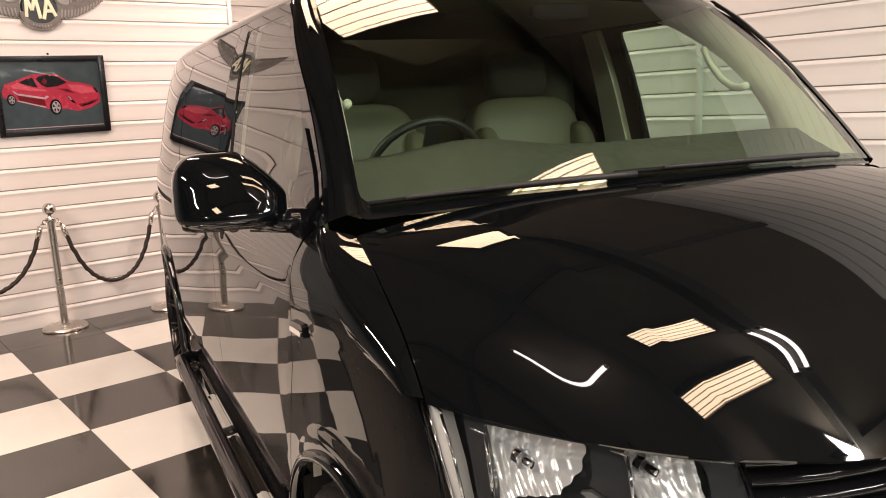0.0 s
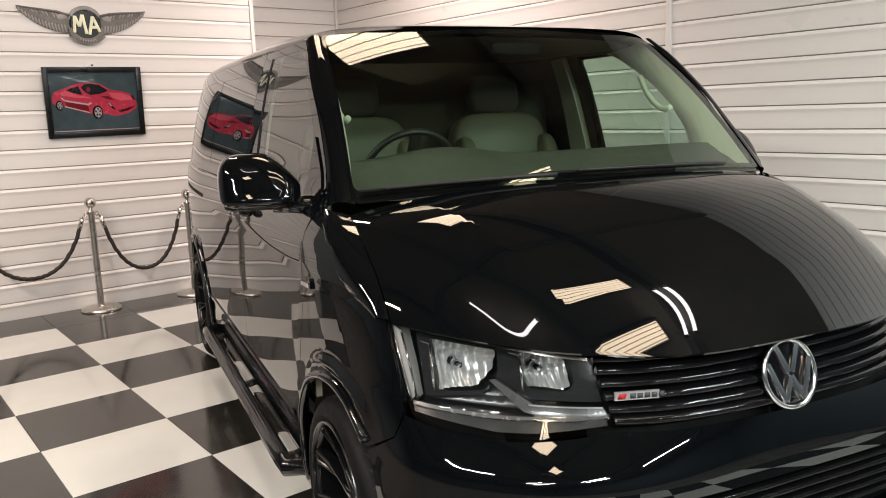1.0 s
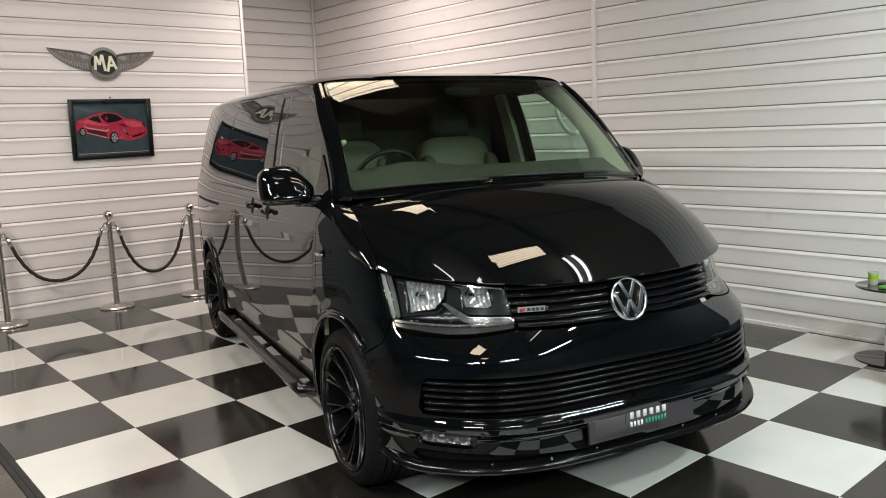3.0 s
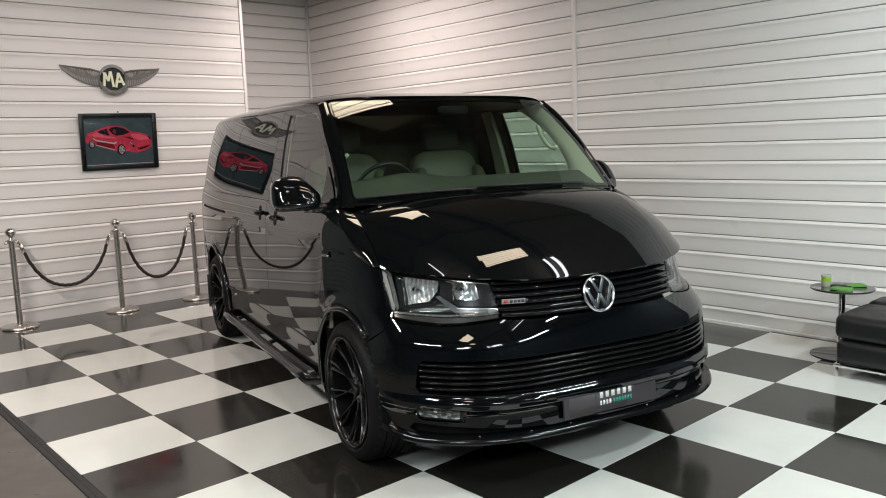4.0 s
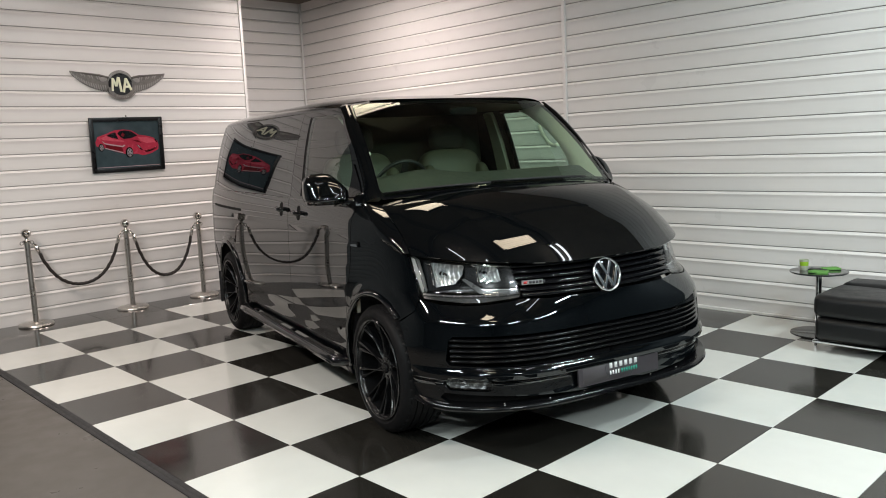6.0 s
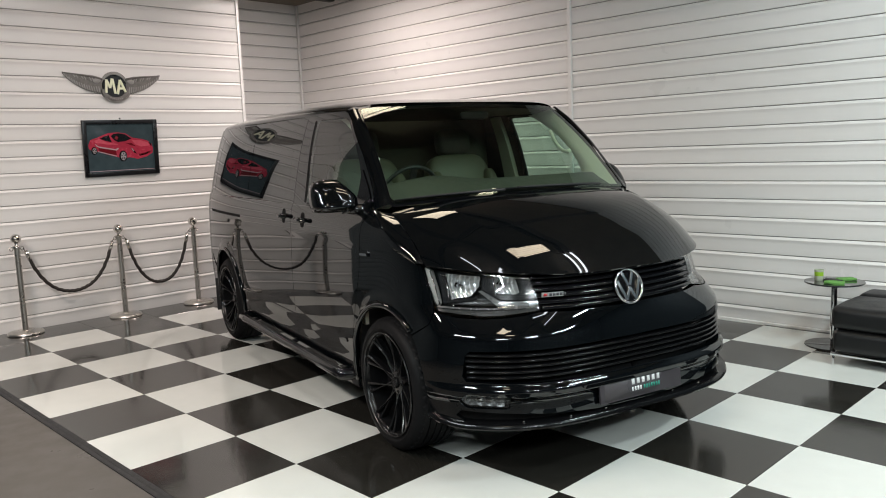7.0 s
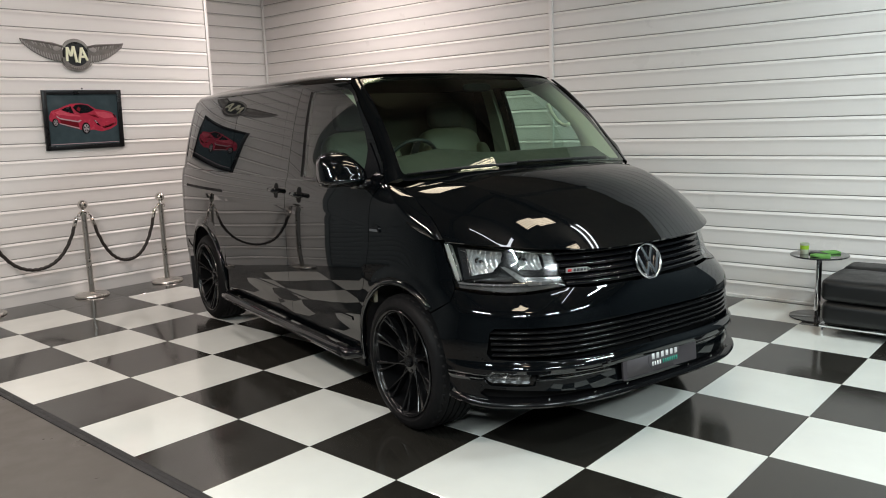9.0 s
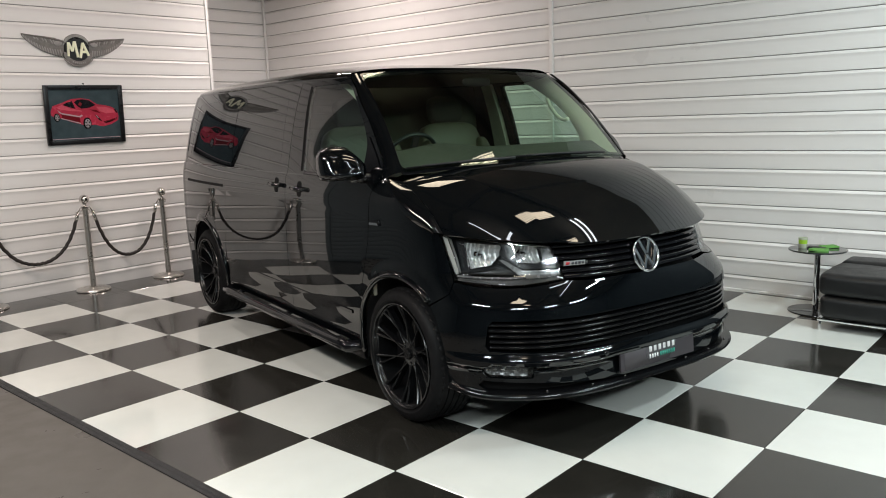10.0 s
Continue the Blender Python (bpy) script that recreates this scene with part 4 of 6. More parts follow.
sheet("slot_backing", nose(0.06), both([(0, 0.65), (0.80, 0.645), (0.97, 0.63), (0.97, 0.28), (0.70, 0.262), (0, 0.262)]), DARK, bumper, step=0.04, out=ahead, flange=0)


def along_nose(z, y_end, lift=0.0, inward=0.0, n=48, y_start=None):
    """Points along the nose at a height, from one end to the other."""
    s_end = way_y(y_end, z)
    a = np.linspace(-s_end, s_end, n) if y_start is None else np.linspace(y_start, s_end, n)
    zz = z + lift * (a / max(s_end, 1e-6)) ** 2
    return nose(inward)(a, zz)


SLAT_SHAPE = ((-1, 0.5), (-0.30, 0.5), (-0.16, 0.45), (-0.07, 0.34), (-0.02, 0.18), (0, 0.0), (-0.005, -0.36), (-0.03, -0.46), (-0.09, -0.5), (-1, -0.5))


def slat(z, y_end, height, depth, lift=0.0, inward=0.01, n=44):
    """A bar that follows the nose's curve."""
    pts = along_nose(z, y_end, lift, inward, n)
    bm = bmesh.new()
    rows = []
    for k, p in enumerate(pts):
        a, b = pts[max(k - 1, 0)], pts[min(k + 1, n - 1)]
        d = (b - a) / np.linalg.norm(b - a)
        ahead_way = np.array([d[1], -d[0], 0])
        ahead_way = ahead_way if ahead_way[0] > 0 else -ahead_way
        rows.append([bm.verts.new(p + ahead_way * u * depth + np.array([0, 0, v * height])) for u, v in SLAT_SHAPE])
    for a, b in zip(rows, rows[1:]):
        for k in range(len(SLAT_SHAPE)):
            bm.faces.new((a[k], a[(k + 1) % len(SLAT_SHAPE)], b[(k + 1) % len(SLAT_SHAPE)], b[k]))
    bm.faces.new(rows[0])
    bm.faces.new(rows[-1][::-1])
    bmesh.ops.recalc_face_normals(bm, faces=bm.faces)
    return bm


for z in (0.598, 0.573, 0.548, 0.523, 0.498):
    part("bumper_slat", slat(z, 0.832, 0.013, 0.05, inward=0.006, n=60), SLAT, bumper)
part("slot_mount", boxed(0.742, 0.784, -0.07, 0.07, 0.470, 0.615, bevel=0.006), SATIN, bumper)
for s in (-1, 1):
    # fog lamps
    hole = [(s * a, b) for a, b in fog_hole]
    fog = sheet("fog_lamp", nose(0.012), hole, LENS, van, step=0.02, out=ahead, flange=0.01, label="clear fog lamp in the bumper")
    sheet("fog_reflector", nose(0.045), [(s * a, b) for a, b in rounded([(0.655, 0.42), (0.905, 0.432), (0.905, 0.36), (0.655, 0.358)], 0.01)], LAMP_COVER, fog, step=0.012, out=ahead, flange=0.01)

    def fog_bowl(a, b):
        p = nose(0.016)(a, b)
        q, r = (np.abs(a) - 0.795) / 0.085, (b - 0.394) / 0.03
        p[..., 0] -= 0.022 * np.clip(1 - 0.5 * q**2 - 0.5 * r**2, 0, 1) + 0.003 * np.sin(q * 13 + r) + 0.002 * np.sin(r * 7)
        return p

    sheet("fog_mirror", fog_bowl, [(s * a, b) for a, b in rounded([(0.690, 0.409), (0.874, 0.421), (0.888, 0.388), (0.864, 0.364), (0.698, 0.361)], 0.010)], SILVER_TRIM, fog, step=0.006, out=ahead, flange=0)
    p = fog_bowl(np.array([s * 0.80]), np.array([0.394]))[0]
    part("fog_bulb", lathe([(0.0, 0.030), (0.010, 0.027), (0.014, 0.015), (0.014, 0.0), (0, 0.0)], 14, m=Matrix.Translation(p) @ pose(0, 0, 0, 0, 90, 0)), CHROME, fog)

# splitter lip under the bumper: a blade that stands out and turns up at its ends
bm = bmesh.new()
s_end = way_x(0.412, 0.30)
sa = np.linspace(-s_end, s_end, 110)
low = NOSE_SKIN(sa, 0 * sa + 0.28)
rows = []
for k in range(110):
    d = low[min(k + 1, 109)] - low[max(k - 1, 0)]
    o = np.array([d[1], -d[0], 0])
    o = o / np.linalg.norm(o)
    o = o if o[0] * 0.6 + o[1] * low[k][1] > 0 else -o
    w = abs(sa[k]) / s_end
    z0 = 0.264 + 0.022 * smooth(0.80, 1.0, w)
    grow = 0.034 * smooth(1.06, 0.90, w)
    rows.append([bm.verts.new((*(low[k][:2] + u * o[:2]), z)) for u, z in ((-0.055, z0 + 0.010), (-0.05, z0 + 0.028), (grow - 0.022, z0 + 0.030), (grow - 0.008, z0 + 0.026), (grow - 0.001, z0 + 0.017), (grow, z0 + 0.010), (grow - 0.005, z0 + 0.002), (grow - 0.014, z0))])
for a, b in zip(rows, rows[1:]):
    for k in range(8):
        bm.faces.new((a[k], a[(k + 1) % 8], b[(k + 1) % 8], b[k]))
bm.faces.new(rows[0])
bm.faces.new(rows[-1][::-1])
bmesh.ops.recalc_face_normals(bm, faces=bm.faces)
lip = part("bumper_lip", bm, SLAT, van, "gloss black splitter lip")
for a in (-0.62, -0.40, -0.21, 0.21, 0.40, 0.62):
    q = NOSE_SKIN(np.array([a]), np.array([0.296]))[0]
    part("lip_screw", lathe([(0, 0.004), (0.006, 0.003), (0.007, 0.0)], 10, m=Matrix.Translation(q + np.array([0.004, 0, 0.0])) @ pose(0, 0, 0, 0, 90, 0)), STEEL, lip)

# radiator grille between the headlamps
grille = sheet("grille", nose(0.075), both([(0, 0.955), (0.525, 0.945), (0.525, 0.84), (0.585, 0.81), (0.585, 0.69), (0, 0.69)]), DARK, van, step=0.05, out=ahead, flange=0)
for k, (z, y_end) in enumerate(((0.922, 0.500), (0.896, 0.498), (0.868, 0.496), (0.840, 0.492), (0.812, 0.488), (0.788, 0.484))):
    part("grille_slat", slat(z, y_end, 0.019 if k not in (2,) else 0.017, 0.06, lift=0.004, inward=0.002), GLOSS_BLACK, grille)
part("grille_edge", slat(0.946, 0.505, 0.010, 0.05, lift=-0.004, inward=0.012), GLOSS_BLACK, grille)

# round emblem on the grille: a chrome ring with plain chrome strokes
EMBLEM = pose(0.757, 0, 0.842, 0, 0, 0) @ pose(0, 0, 0, 0, 74, 0) @ pose(0, 0, 0, 0, 0, 90)
emblem = part("emblem", lathe([(0.0, 0.0), (0.074, 0.0), (0.078, -0.002), (0.078, -0.03), (0, -0.03)], 48, m=EMBLEM), GLOSS_BLACK, van)
ring = [(0.0825 + 0.0068 * math.cos(a), 0.002 + 0.0065 * math.sin(a)) for a in [2 * math.pi * k / 12 for k in range(12)]]
part("emblem_ring", lathe(ring, 56, m=EMBLEM, close=True), BADGE_CHROME, emblem, "chrome ring")


def stroke(x0, y0, x1, y1, wide, deep=0.008, m=None):
    d = Vector((x1 - x0, y1 - y0))
    o = Vector((-d.y, d.x)).normalized() * wide / 2
    return prism([(x0 + o.x, y0 + o.y), (x0 - o.x, y0 - o.y), (x1 - o.x, y1 - o.y), (x1 + o.x, y1 + o.y)], deep, m=m, bevel=0.002)


for x0, y0, x1, y1 in ((-0.034, 0.066, -0.004, 0.002), (0.034, 0.066, 0.004, 0.002), (-0.066, 0.030, -0.028, -0.062), (0.066, 0.030, 0.028, -0.062), (-0.028, -0.062, 0.0, -0.006), (0.028, -0.062, 0.0, -0.006)):
    part("emblem_stroke", stroke(x0 * 1.05, y0 * 1.05, x1 * 1.05, y1 * 1.05, 0.0155, m=EMBLEM), BADGE_CHROME, emblem)

# small badge on the grille: silver plate with a red end and grey bars
pa, pb = nose(-0.004)(np.array([-0.478, -0.372]), np.array([0.850, 0.848]))
d = Vector(pb - pa)
BADGE = Matrix.Translation(Vector((pa + pb) / 2)) @ pose(0, 0, 0, 0, 0, math.degrees(math.atan2(d.y, d.x))) @ pose(0, 0, 0, 90, 0, 0)
bl = d.length / 2
badge = part("badge", prism([(-bl, -0.010), (bl, -0.010), (bl, 0.010), (-bl, 0.010)], 0.006, m=BADGE, bevel=0.002), SILVER, van, "small silver badge")
part("badge_bar", prism([(-bl + 0.006, -0.006), (-bl + 0.024, -0.006), (-bl + 0.028, 0.006), (-bl + 0.010, 0.006)], 0.0075, m=BADGE), RED, badge, "red bar")
for k in range(5):
    x = -bl + 0.036 + k * 0.017
    part("badge_bar", prism([(x, -0.006), (x + 0.013, -0.006), (x + 0.013, 0.006), (x, 0.006)], 0.007, m=BADGE), GREY_BAR, badge)

# headlamps: outlines of the large and the small reflector
BIG = rounded([(0.940, 0.945), (0.756, 0.931), (0.764, 0.880), (0.808, 0.836), (0.936, 0.822)], [0.012, 0.012, 0.012, 0.02, 0.012])
SMALL = rounded([(0.704, 0.930), (0.596, 0.925), (0.576, 0.905), (0.578, 0.860), (0.598, 0.846), (0.696, 0.850)], 0.014)
for s in (-1, 1):
    mir = lambda pts: [(s * a, b) for a, b in pts]
    lamp_outline = rounded([(0.519, 0.931), (0.644, 0.944), (0.784, 0.961), (0.914, 0.976), (1.046, 0.992), (1.043, 0.970), (1.029, 0.886), (1.020, 0.80), (1.019, 0.777), (0.904, 0.762), (0.784, 0.758), (0.684, 0.762), (0.584, 0.771), (0.501, 0.784), (0.496, 0.80)], 0.010)
    lens = sheet("headlamp", NOSE_SKIN, mir(lamp_outline), LENS, van, step=0.025, out=ahead, flange=0.010, shift=-0.002, label="clear-lensed halogen headlamp")
    sheet("lamp_housing", nose(0.085), mir([(0.509, 0.94), (0.784, 0.955), (1.059, 0.985), (1.049, 0.76), (0.784, 0.745), (0.484, 0.775)]), LAMP_DARK, lens, step=0.03, out=ahead, flange=0)
    # pale strip down the outer edge, chrome line along the foot, grey wedge by the grille
    strip = sheet("light_strip", nose(0.014), mir([(1.036, 0.978), (1.004, 0.962), (0.994, 0.886), (0.990, 0.812), (1.006, 0.800), (1.022, 0.886)]), LAMP_LIGHT, lens, step=0.015, out=ahead, flange=0.03, label="pale daytime light strip")
    for line in ([(1.006, 0.960), (0.994, 0.886), (0.988, 0.806)], [(1.036, 0.978), (1.024, 0.886), (1.006, 0.798)], [(1.036, 0.979), (1.004, 0.963)]):
        q = nose(0.010)(s * np.array([a for a, b in line]), np.array([b for a, b in line]))
        part("strip_edge", tube([tuple(v) for v in q], 0.0028, 8), CHROME, strip)
    foot = [(1.002, 0.8000), (0.884, 0.7960), (0.813, 0.795), (0.734, 0.795), (0.674, 0.797), (0.674, 0.7920), (0.734, 0.7880), (0.813, 0.7875), (0.884, 0.7890), (1.002, 0.7920)]
    sheet("lower_strip", nose(0.012), mir(foot), SILVER_TRIM, lens, step=0.012, out=ahead, flange=0.02)
    sheet("lower_cover", nose(0.020), mir([(1.004, 0.788), (0.884, 0.784), (0.734, 0.783), (0.669, 0.786), (0.514, 0.796), (0.514, 0.780), (0.684, 0.764), (0.784, 0.760), (1.004, 0.775)]), LAMP_COVER, lens, step=0.02, out=ahead, flange=0)
    sheet("wedge_line", nose(0.010), mir([(0.689, 0.824), (0.514, 0.8205), (0.514, 0.8175), (0.689, 0.8205)]), REFLECTOR, lens, step=0.012, out=ahead, flange=0.01)
    sheet("light_wedge", nose(0.014), mir([(0.696, 0.822), (0.514, 0.818), (0.506, 0.797), (0.584, 0.791), (0.674, 0.788)]), SILVER_TRIM, lens, step=0.012, out=ahead, flange=0.03)
    sheet("lamp_divider", nose(0.016), mir([(0.784, 0.868), (0.767, 0.871), (0.684, 0.824), (0.684, 0.800), (0.706, 0.803)]), LAMP_STRIP, lens, step=0.012, out=ahead, flange=0.02)
    sheet("inner_cover", nose(0.040), mir([(0.759, 0.822), (0.969, 0.822), (0.969, 0.80), (0.704, 0.798), (0.699, 0.812)]), LAMP_COVER, lens, step=0.03, out=ahead, flange=0)
    sheet("top_bezel", nose(0.014), mir([(0.529, 0.927), (0.644, 0.939), (0.784, 0.955), (0.974, 0.977), (0.969, 0.969), (0.784, 0.948), (0.644, 0.932), (0.529, 0.919)]), STEEL, lens, step=0.015, out=ahead, flange=0.012)
    sheet("inner_bezel", nose(0.030), mir([(0.974, 0.955), (0.784, 0.938), (0.529, 0.924), (0.519, 0.822), (0.684, 0.826), (0.774, 0.872), (0.814, 0.826), (0.974, 0.806)]), LAMP_BEZEL, lens, holes=[mir(BIG), mir(SMALL)], step=0.02, out=ahead, flange=0.02)
    for rim_line, cs, cz, rs, rz, deep in ((BIG, 0.852, 0.884, 0.088, 0.062, 0.060), (SMALL, 0.644, 0.891, 0.060, 0.046, 0.055)):

        def bowl(a, b):
            q, r = (np.abs(a) - cs) / rs, (b - cz) / rz
            base = nose(0.030)(a, b)
            far = np.clip(1 - 0.5 * q**2 - 0.5 * r**2, 0, 1)
            base[..., 0] -= deep * far + (0.0034 * np.sin(q * 26 + 1.2 * r) + 0.0014 * np.sin(q * 9 + r * 16)) * smooth(0.0, 0.25, np.abs(q) + np.abs(r)) + 0.0016 * np.sin(r * 9)
            return base

        cup = sheet("lamp_reflector", bowl, mir(rim_line), REFLECTOR, lens, step=0.005, out=(1, 0, 0), flange=0)
        mid = bowl(np.array([s * cs]), np.array([cz]))[0]
        at = Matrix.Translation(mid) @ pose(0, 0, 0, 0, 90, 0)
        part("lamp_bulb", lathe([(0.0, 0.040), (0.007, 0.038), (0.010, 0.028), (0.010, 0.0), (0, 0.0)], 14, m=at), CHROME, cup)
        part("bulb_shield", lathe([(0.020, 0.0), (0.017, 0.014), (0.0165, 0.014), (0.019, 0.0)], 18, m=at), CHROME, cup)
        s1 = max(a for a, b in rim_line)
        post = nose(0.018)(s * np.array([s1 + 0.016, s1 - 0.010, s1 - 0.002]), np.array([cz + rz - 0.004, cz + rz - 0.010, cz - rz + 0.004]))
        part("lamp_bezel", tube([tuple(q) for q in post[1:3]], 0.0032, 8), CHROME, cup)
        part("lamp_bezel", tube([tuple(q) for q in post[:2]], 0.0022, 8), CHROME, cup)

# plate on the bumper, with bars for its print
PLATE_AT = pose(0.838, 0, 0.384, 0, 0, 0) @ pose(0, 0, 0, 0, 86, 0) @ pose(0, 0, 0, 0, 0, 90)
plate = part("plate", boxed(-0.262, 0.262, -0.062, 0.062, -0.008, 0.004, bevel=0.0025, m=PLATE_AT), PLATE, van, "dark dealer plate with printed bars")
part("plate_holder", boxed(-0.20, 0.20, -0.045, 0.045, -0.06, -0.012, m=PLATE_AT), TRIM, plate)
# lighter slanted area: a reflection on the plate, put into its colour
part("plate_sheen", prism([(-0.235, -0.055), (0.075, -0.055), (0.155, 0.055), (-0.235, 0.055)], 0.0052, m=PLATE_AT @ pose(0, 0, 0)), PLATE_SHEEN, plate)
for x0, x1, y0, y1, mat in ((-0.066, 0.130, 0.0, 0.036, WHITE_BAR), (-0.066, 0.004, -0.032, -0.012, WHITE_BAR), (0.010, 0.122, -0.032, -0.012, GREEN_BAR)):
    n = 6 if y0 == 0.0 else round((x1 - x0) / 0.0165)
    wide = (x1 - x0) / n
    for k in range(n):
        part("print_bar", prism([(x0 + k * wide, y0), (x0 + (k + 0.55) * wide, y0), (x0 + (k + 0.55) * wide, y1), (x0 + k * wide, y1)], 0.0062, m=PLATE_AT), mat, plate)
ringpts = [(-0.035 - 0.055 * math.cos(a), 0.0 + 0.052 * math.sin(a), 0.0055) for a in np.linspace(-1.1, 1.1, 14)]
part("print_ring", tube([tuple(PLATE_AT @ Vector(q)) for q in ringpts], 0.002, 6), GREY_BAR, plate)
part("sensor", lathe([(0, 0.006), (0.012, 0.005), (0.014, 0.0)], 16, m=Matrix.Translation(NOSE_SKIN(np.array([-0.34]), np.array([0.437]))[0]) @ pose(0, 0, 0, 0, 90, 0)), GLOSS_BLACK, bumper)

def rounded_slab(wx, wy, wz, e=0.35, nu=28, nv=18):
    bm = bmesh.new()
    pw = lambda v, q: math.copysign(abs(v) ** q, v)
    rows = []
    for i in range(nv + 1):
        lat = -math.pi / 2 + math.pi * i / nv
        rows.append([bm.verts.new((wx / 2 * pw(math.cos(lat), e) * pw(math.cos(2 * math.pi * j / nu), e), wy / 2 * pw(math.cos(lat), e) * pw(math.sin(2 * math.pi * j / nu), e), wz / 2 * pw(math.sin(lat), e))) for j in range(nu)])
    for a, b in zip(rows, rows[1:]):
        for j in range(nu):
            bm.faces.new((a[j], a[(j + 1) % nu], b[(j + 1) % nu], b[j]))
    bmesh.ops.remove_doubles(bm, verts=bm.verts, dist=1e-6)
    bmesh.ops.recalc_face_normals(bm, faces=bm.faces)
    return bm


def moved(bm, m):
    bmesh.ops.transform(bm, matrix=m, verts=bm.verts)
    return bm


# ---- wipers, mirrors, handles, side bars ----
part("scuttle", boxed(-0.14, 0.02, -0.56, 0.56, 1.215, 1.250, bevel=0.01), TRIM, van)
for y_root, y_tip, b_tip in ((-0.20, -0.70, 0.012), (0.50, -0.12, 0.012)):
    pts, blade = [], []
    for t in np.linspace(0, 1, 14):
        y = y_root + (y_tip - y_root) * t
        q = windscreen(np.array([y / 0.80]), np.array([0.002 + b_tip * t]))[0]
        pts.append(q + np.array([0.018, 0, 0.012]))
        y2 = y_root + 0.12 * np.sign(y_root - y_tip) * 0 + (y_tip - y_root) * (0.25 + 0.95 * t)
        q = windscreen(np.array([np.clip(y2 / 0.80, -0.96, 0.96)]), np.array([0.004 + b_tip * t]))[0]
        blade.append(q + np.array([0.008, 0, 0.008]))
    arm = part("wiper", tube(pts, [0.008 - 0.003 * k / 13 for k in range(14)], 8), TRIM, van, "black windscreen wiper")
    part("wiper_blade", tube(blade, 0.0055, 6), RUBBER, arm)

for s in (-1, 1):
    # mirror housing: a rounded, tapered shell
    mirror = bmesh.new()
    nu, nv = 28, 18
    rows = []
    for i in range(nv + 1):
        lat = -math.pi / 2 + math.pi * i / nv
        row = []
        for j in range(nu):
            lon = 2 * math.pi * j / nu
            pw = lambda v, e: math.copysign(abs(v) ** e, v)
            x, y, z = pw(math.cos(lat), 0.5) * pw(math.cos(lon), 0.7), pw(math.cos(lat), 0.42) * pw(math.sin(lon), 0.6), pw(math.sin(lat), 0.72 if lat > 0 else 0.5)
            inner = max(0.0, (0.5 - 0.5 * y) - 0.58) / 0.42
            hz = (0.103 if z > 0 else 0.062) * (1 - (0.80 * inner**1.15 if z > 0 else 0.0))
            row.append(mirror.verts.new((x * (0.115 if x > 0 else 0.055) + (0.03 * z if x > 0 else 0) * -1, y * 0.125, z * hz)))
        rows.append(row)
    for a, b in zip(rows, rows[1:]):
        for j in range(nu):
            mirror.faces.new((a[j], a[(j + 1) % nu], b[(j + 1) % nu], b[j]))
    bmesh.ops.remove_doubles(mirror, verts=mirror.verts, dist=1e-5)
    at = pose(-0.375, s * 1.035, 1.290, 0, 0, s * 8) if s < 0 else pose(-0.50, 0.985, 1.295, 0, 0, 70)
    bmesh.ops.transform(mirror, matrix=at @ Matrix.Diagonal((1, s, 1, 1)), verts=mirror.verts)
    bmesh.ops.recalc_face_normals(mirror, faces=mirror.faces)
    house = part("door_mirror", mirror, PAINT, van, "black door mirror", smooth=True)
    part("mirror_glass", boxed(-0.057, -0.053, -0.085, 0.085, -0.05, 0.05, bevel=0.002, m=at), CHROME, house)
    part("mirror_skirt", moved(rounded_slab(0.135, 0.232, 0.036, 0.5), at @ pose(0.012, -s * 0.004, -0.053)), GLOSS_BLACK, house)
    arm = bmesh.new()
    tube([(-0.345, s * 0.99, 1.246), (-0.315, s * 0.93, 1.230), (-0.290, s * 0.86, 1.226)], [0.040, 0.028, 0.032], 12, arm)
    part("mirror_arm", arm, GLOSS_BLACK, house)
    foot = rounded(sz([(-0.25, 1.195), (-0.245, 1.27), (-0.41, 1.44), (-0.418, 1.195)]), 0.015)
    sheet("mirror_foot", skin(s), foot, GLOSS_BLACK, house, step=0.03, out=lambda p: p * (0, 1, 0), flange=0.012, shift=0.006)
    # handles with their hollow cups
    for hx, hz in ((-1.125, 1.128), (-1.475, 1.136)):
        c = skin(s)(np.array([SX(hx)]), np.array([hz]))[0]
        cup = rounded(sz([(hx - 0.032, hz - 0.050), (hx - 0.032, hz + 0.044), (hx + 0.032, hz + 0.044), (hx + 0.032, hz - 0.050)]), 0.030)
        scoop = sheet("handle_cup", skin(s), cup, DARK, van, step=0.02, out=lambda p: p * (0, 1, 0), flange=0, shift=0.0012)
        bm = bmesh.new()
        tube([(hx - 0.088, c[1] + s * 0.003, hz), (hx - 0.074, c[1] + s * 0.020, hz + 0.001), (hx - 0.02, c[1] + s * 0.030, hz + 0.003), (hx + 0.050, c[1] + s * 0.032, hz), (hx + 0.078, c[1] + s * 0.020, hz - 0.002), (hx + 0.086, c[1] + s * 0.004, hz - 0.002)], [0.008, 0.012, 0.0145, 0.0165, 0.014, 0.008], 12, bm)
        part("door_handle", bm, PAINT, scoop, "black pull handle", smooth=True)
        part("lock", lathe([(0, 0.006), (0.009, 0.005), (0.011, 0.0)], 14, m=Matrix.Translation((hx - 0.112, c[1], hz - 0.004)) @ pose(0, 0, 0, -90 * s, 0, 0)), SATIN, scoop)
    # side badge on the wing: black surround with a pale lower edge
    rep_xz = rounded(sz([(-0.255, 0.988), (-0.250, 1.014), (-0.160, 1.020), (-0.150, 0.990)]), 0.006)
    repeater = sheet("side_badge", skin(s), rep_xz, GLOSS_BLACK, van, step=0.01, out=lambda p: p * (0, 1, 0), flange=0.008, shift=0.008, label="small black wing badge")
    sheet("badge_strip", skin(s), rounded(sz([(-0.246, 0.991), (-0.242, 1.003), (-0.166, 1.006), (-0.158, 0.993)]), 0.004), CHROME, repeater, step=0.01, out=lambda p: p * (0, 1, 0), flange=0.003, shift=0.011, label="silver strip")
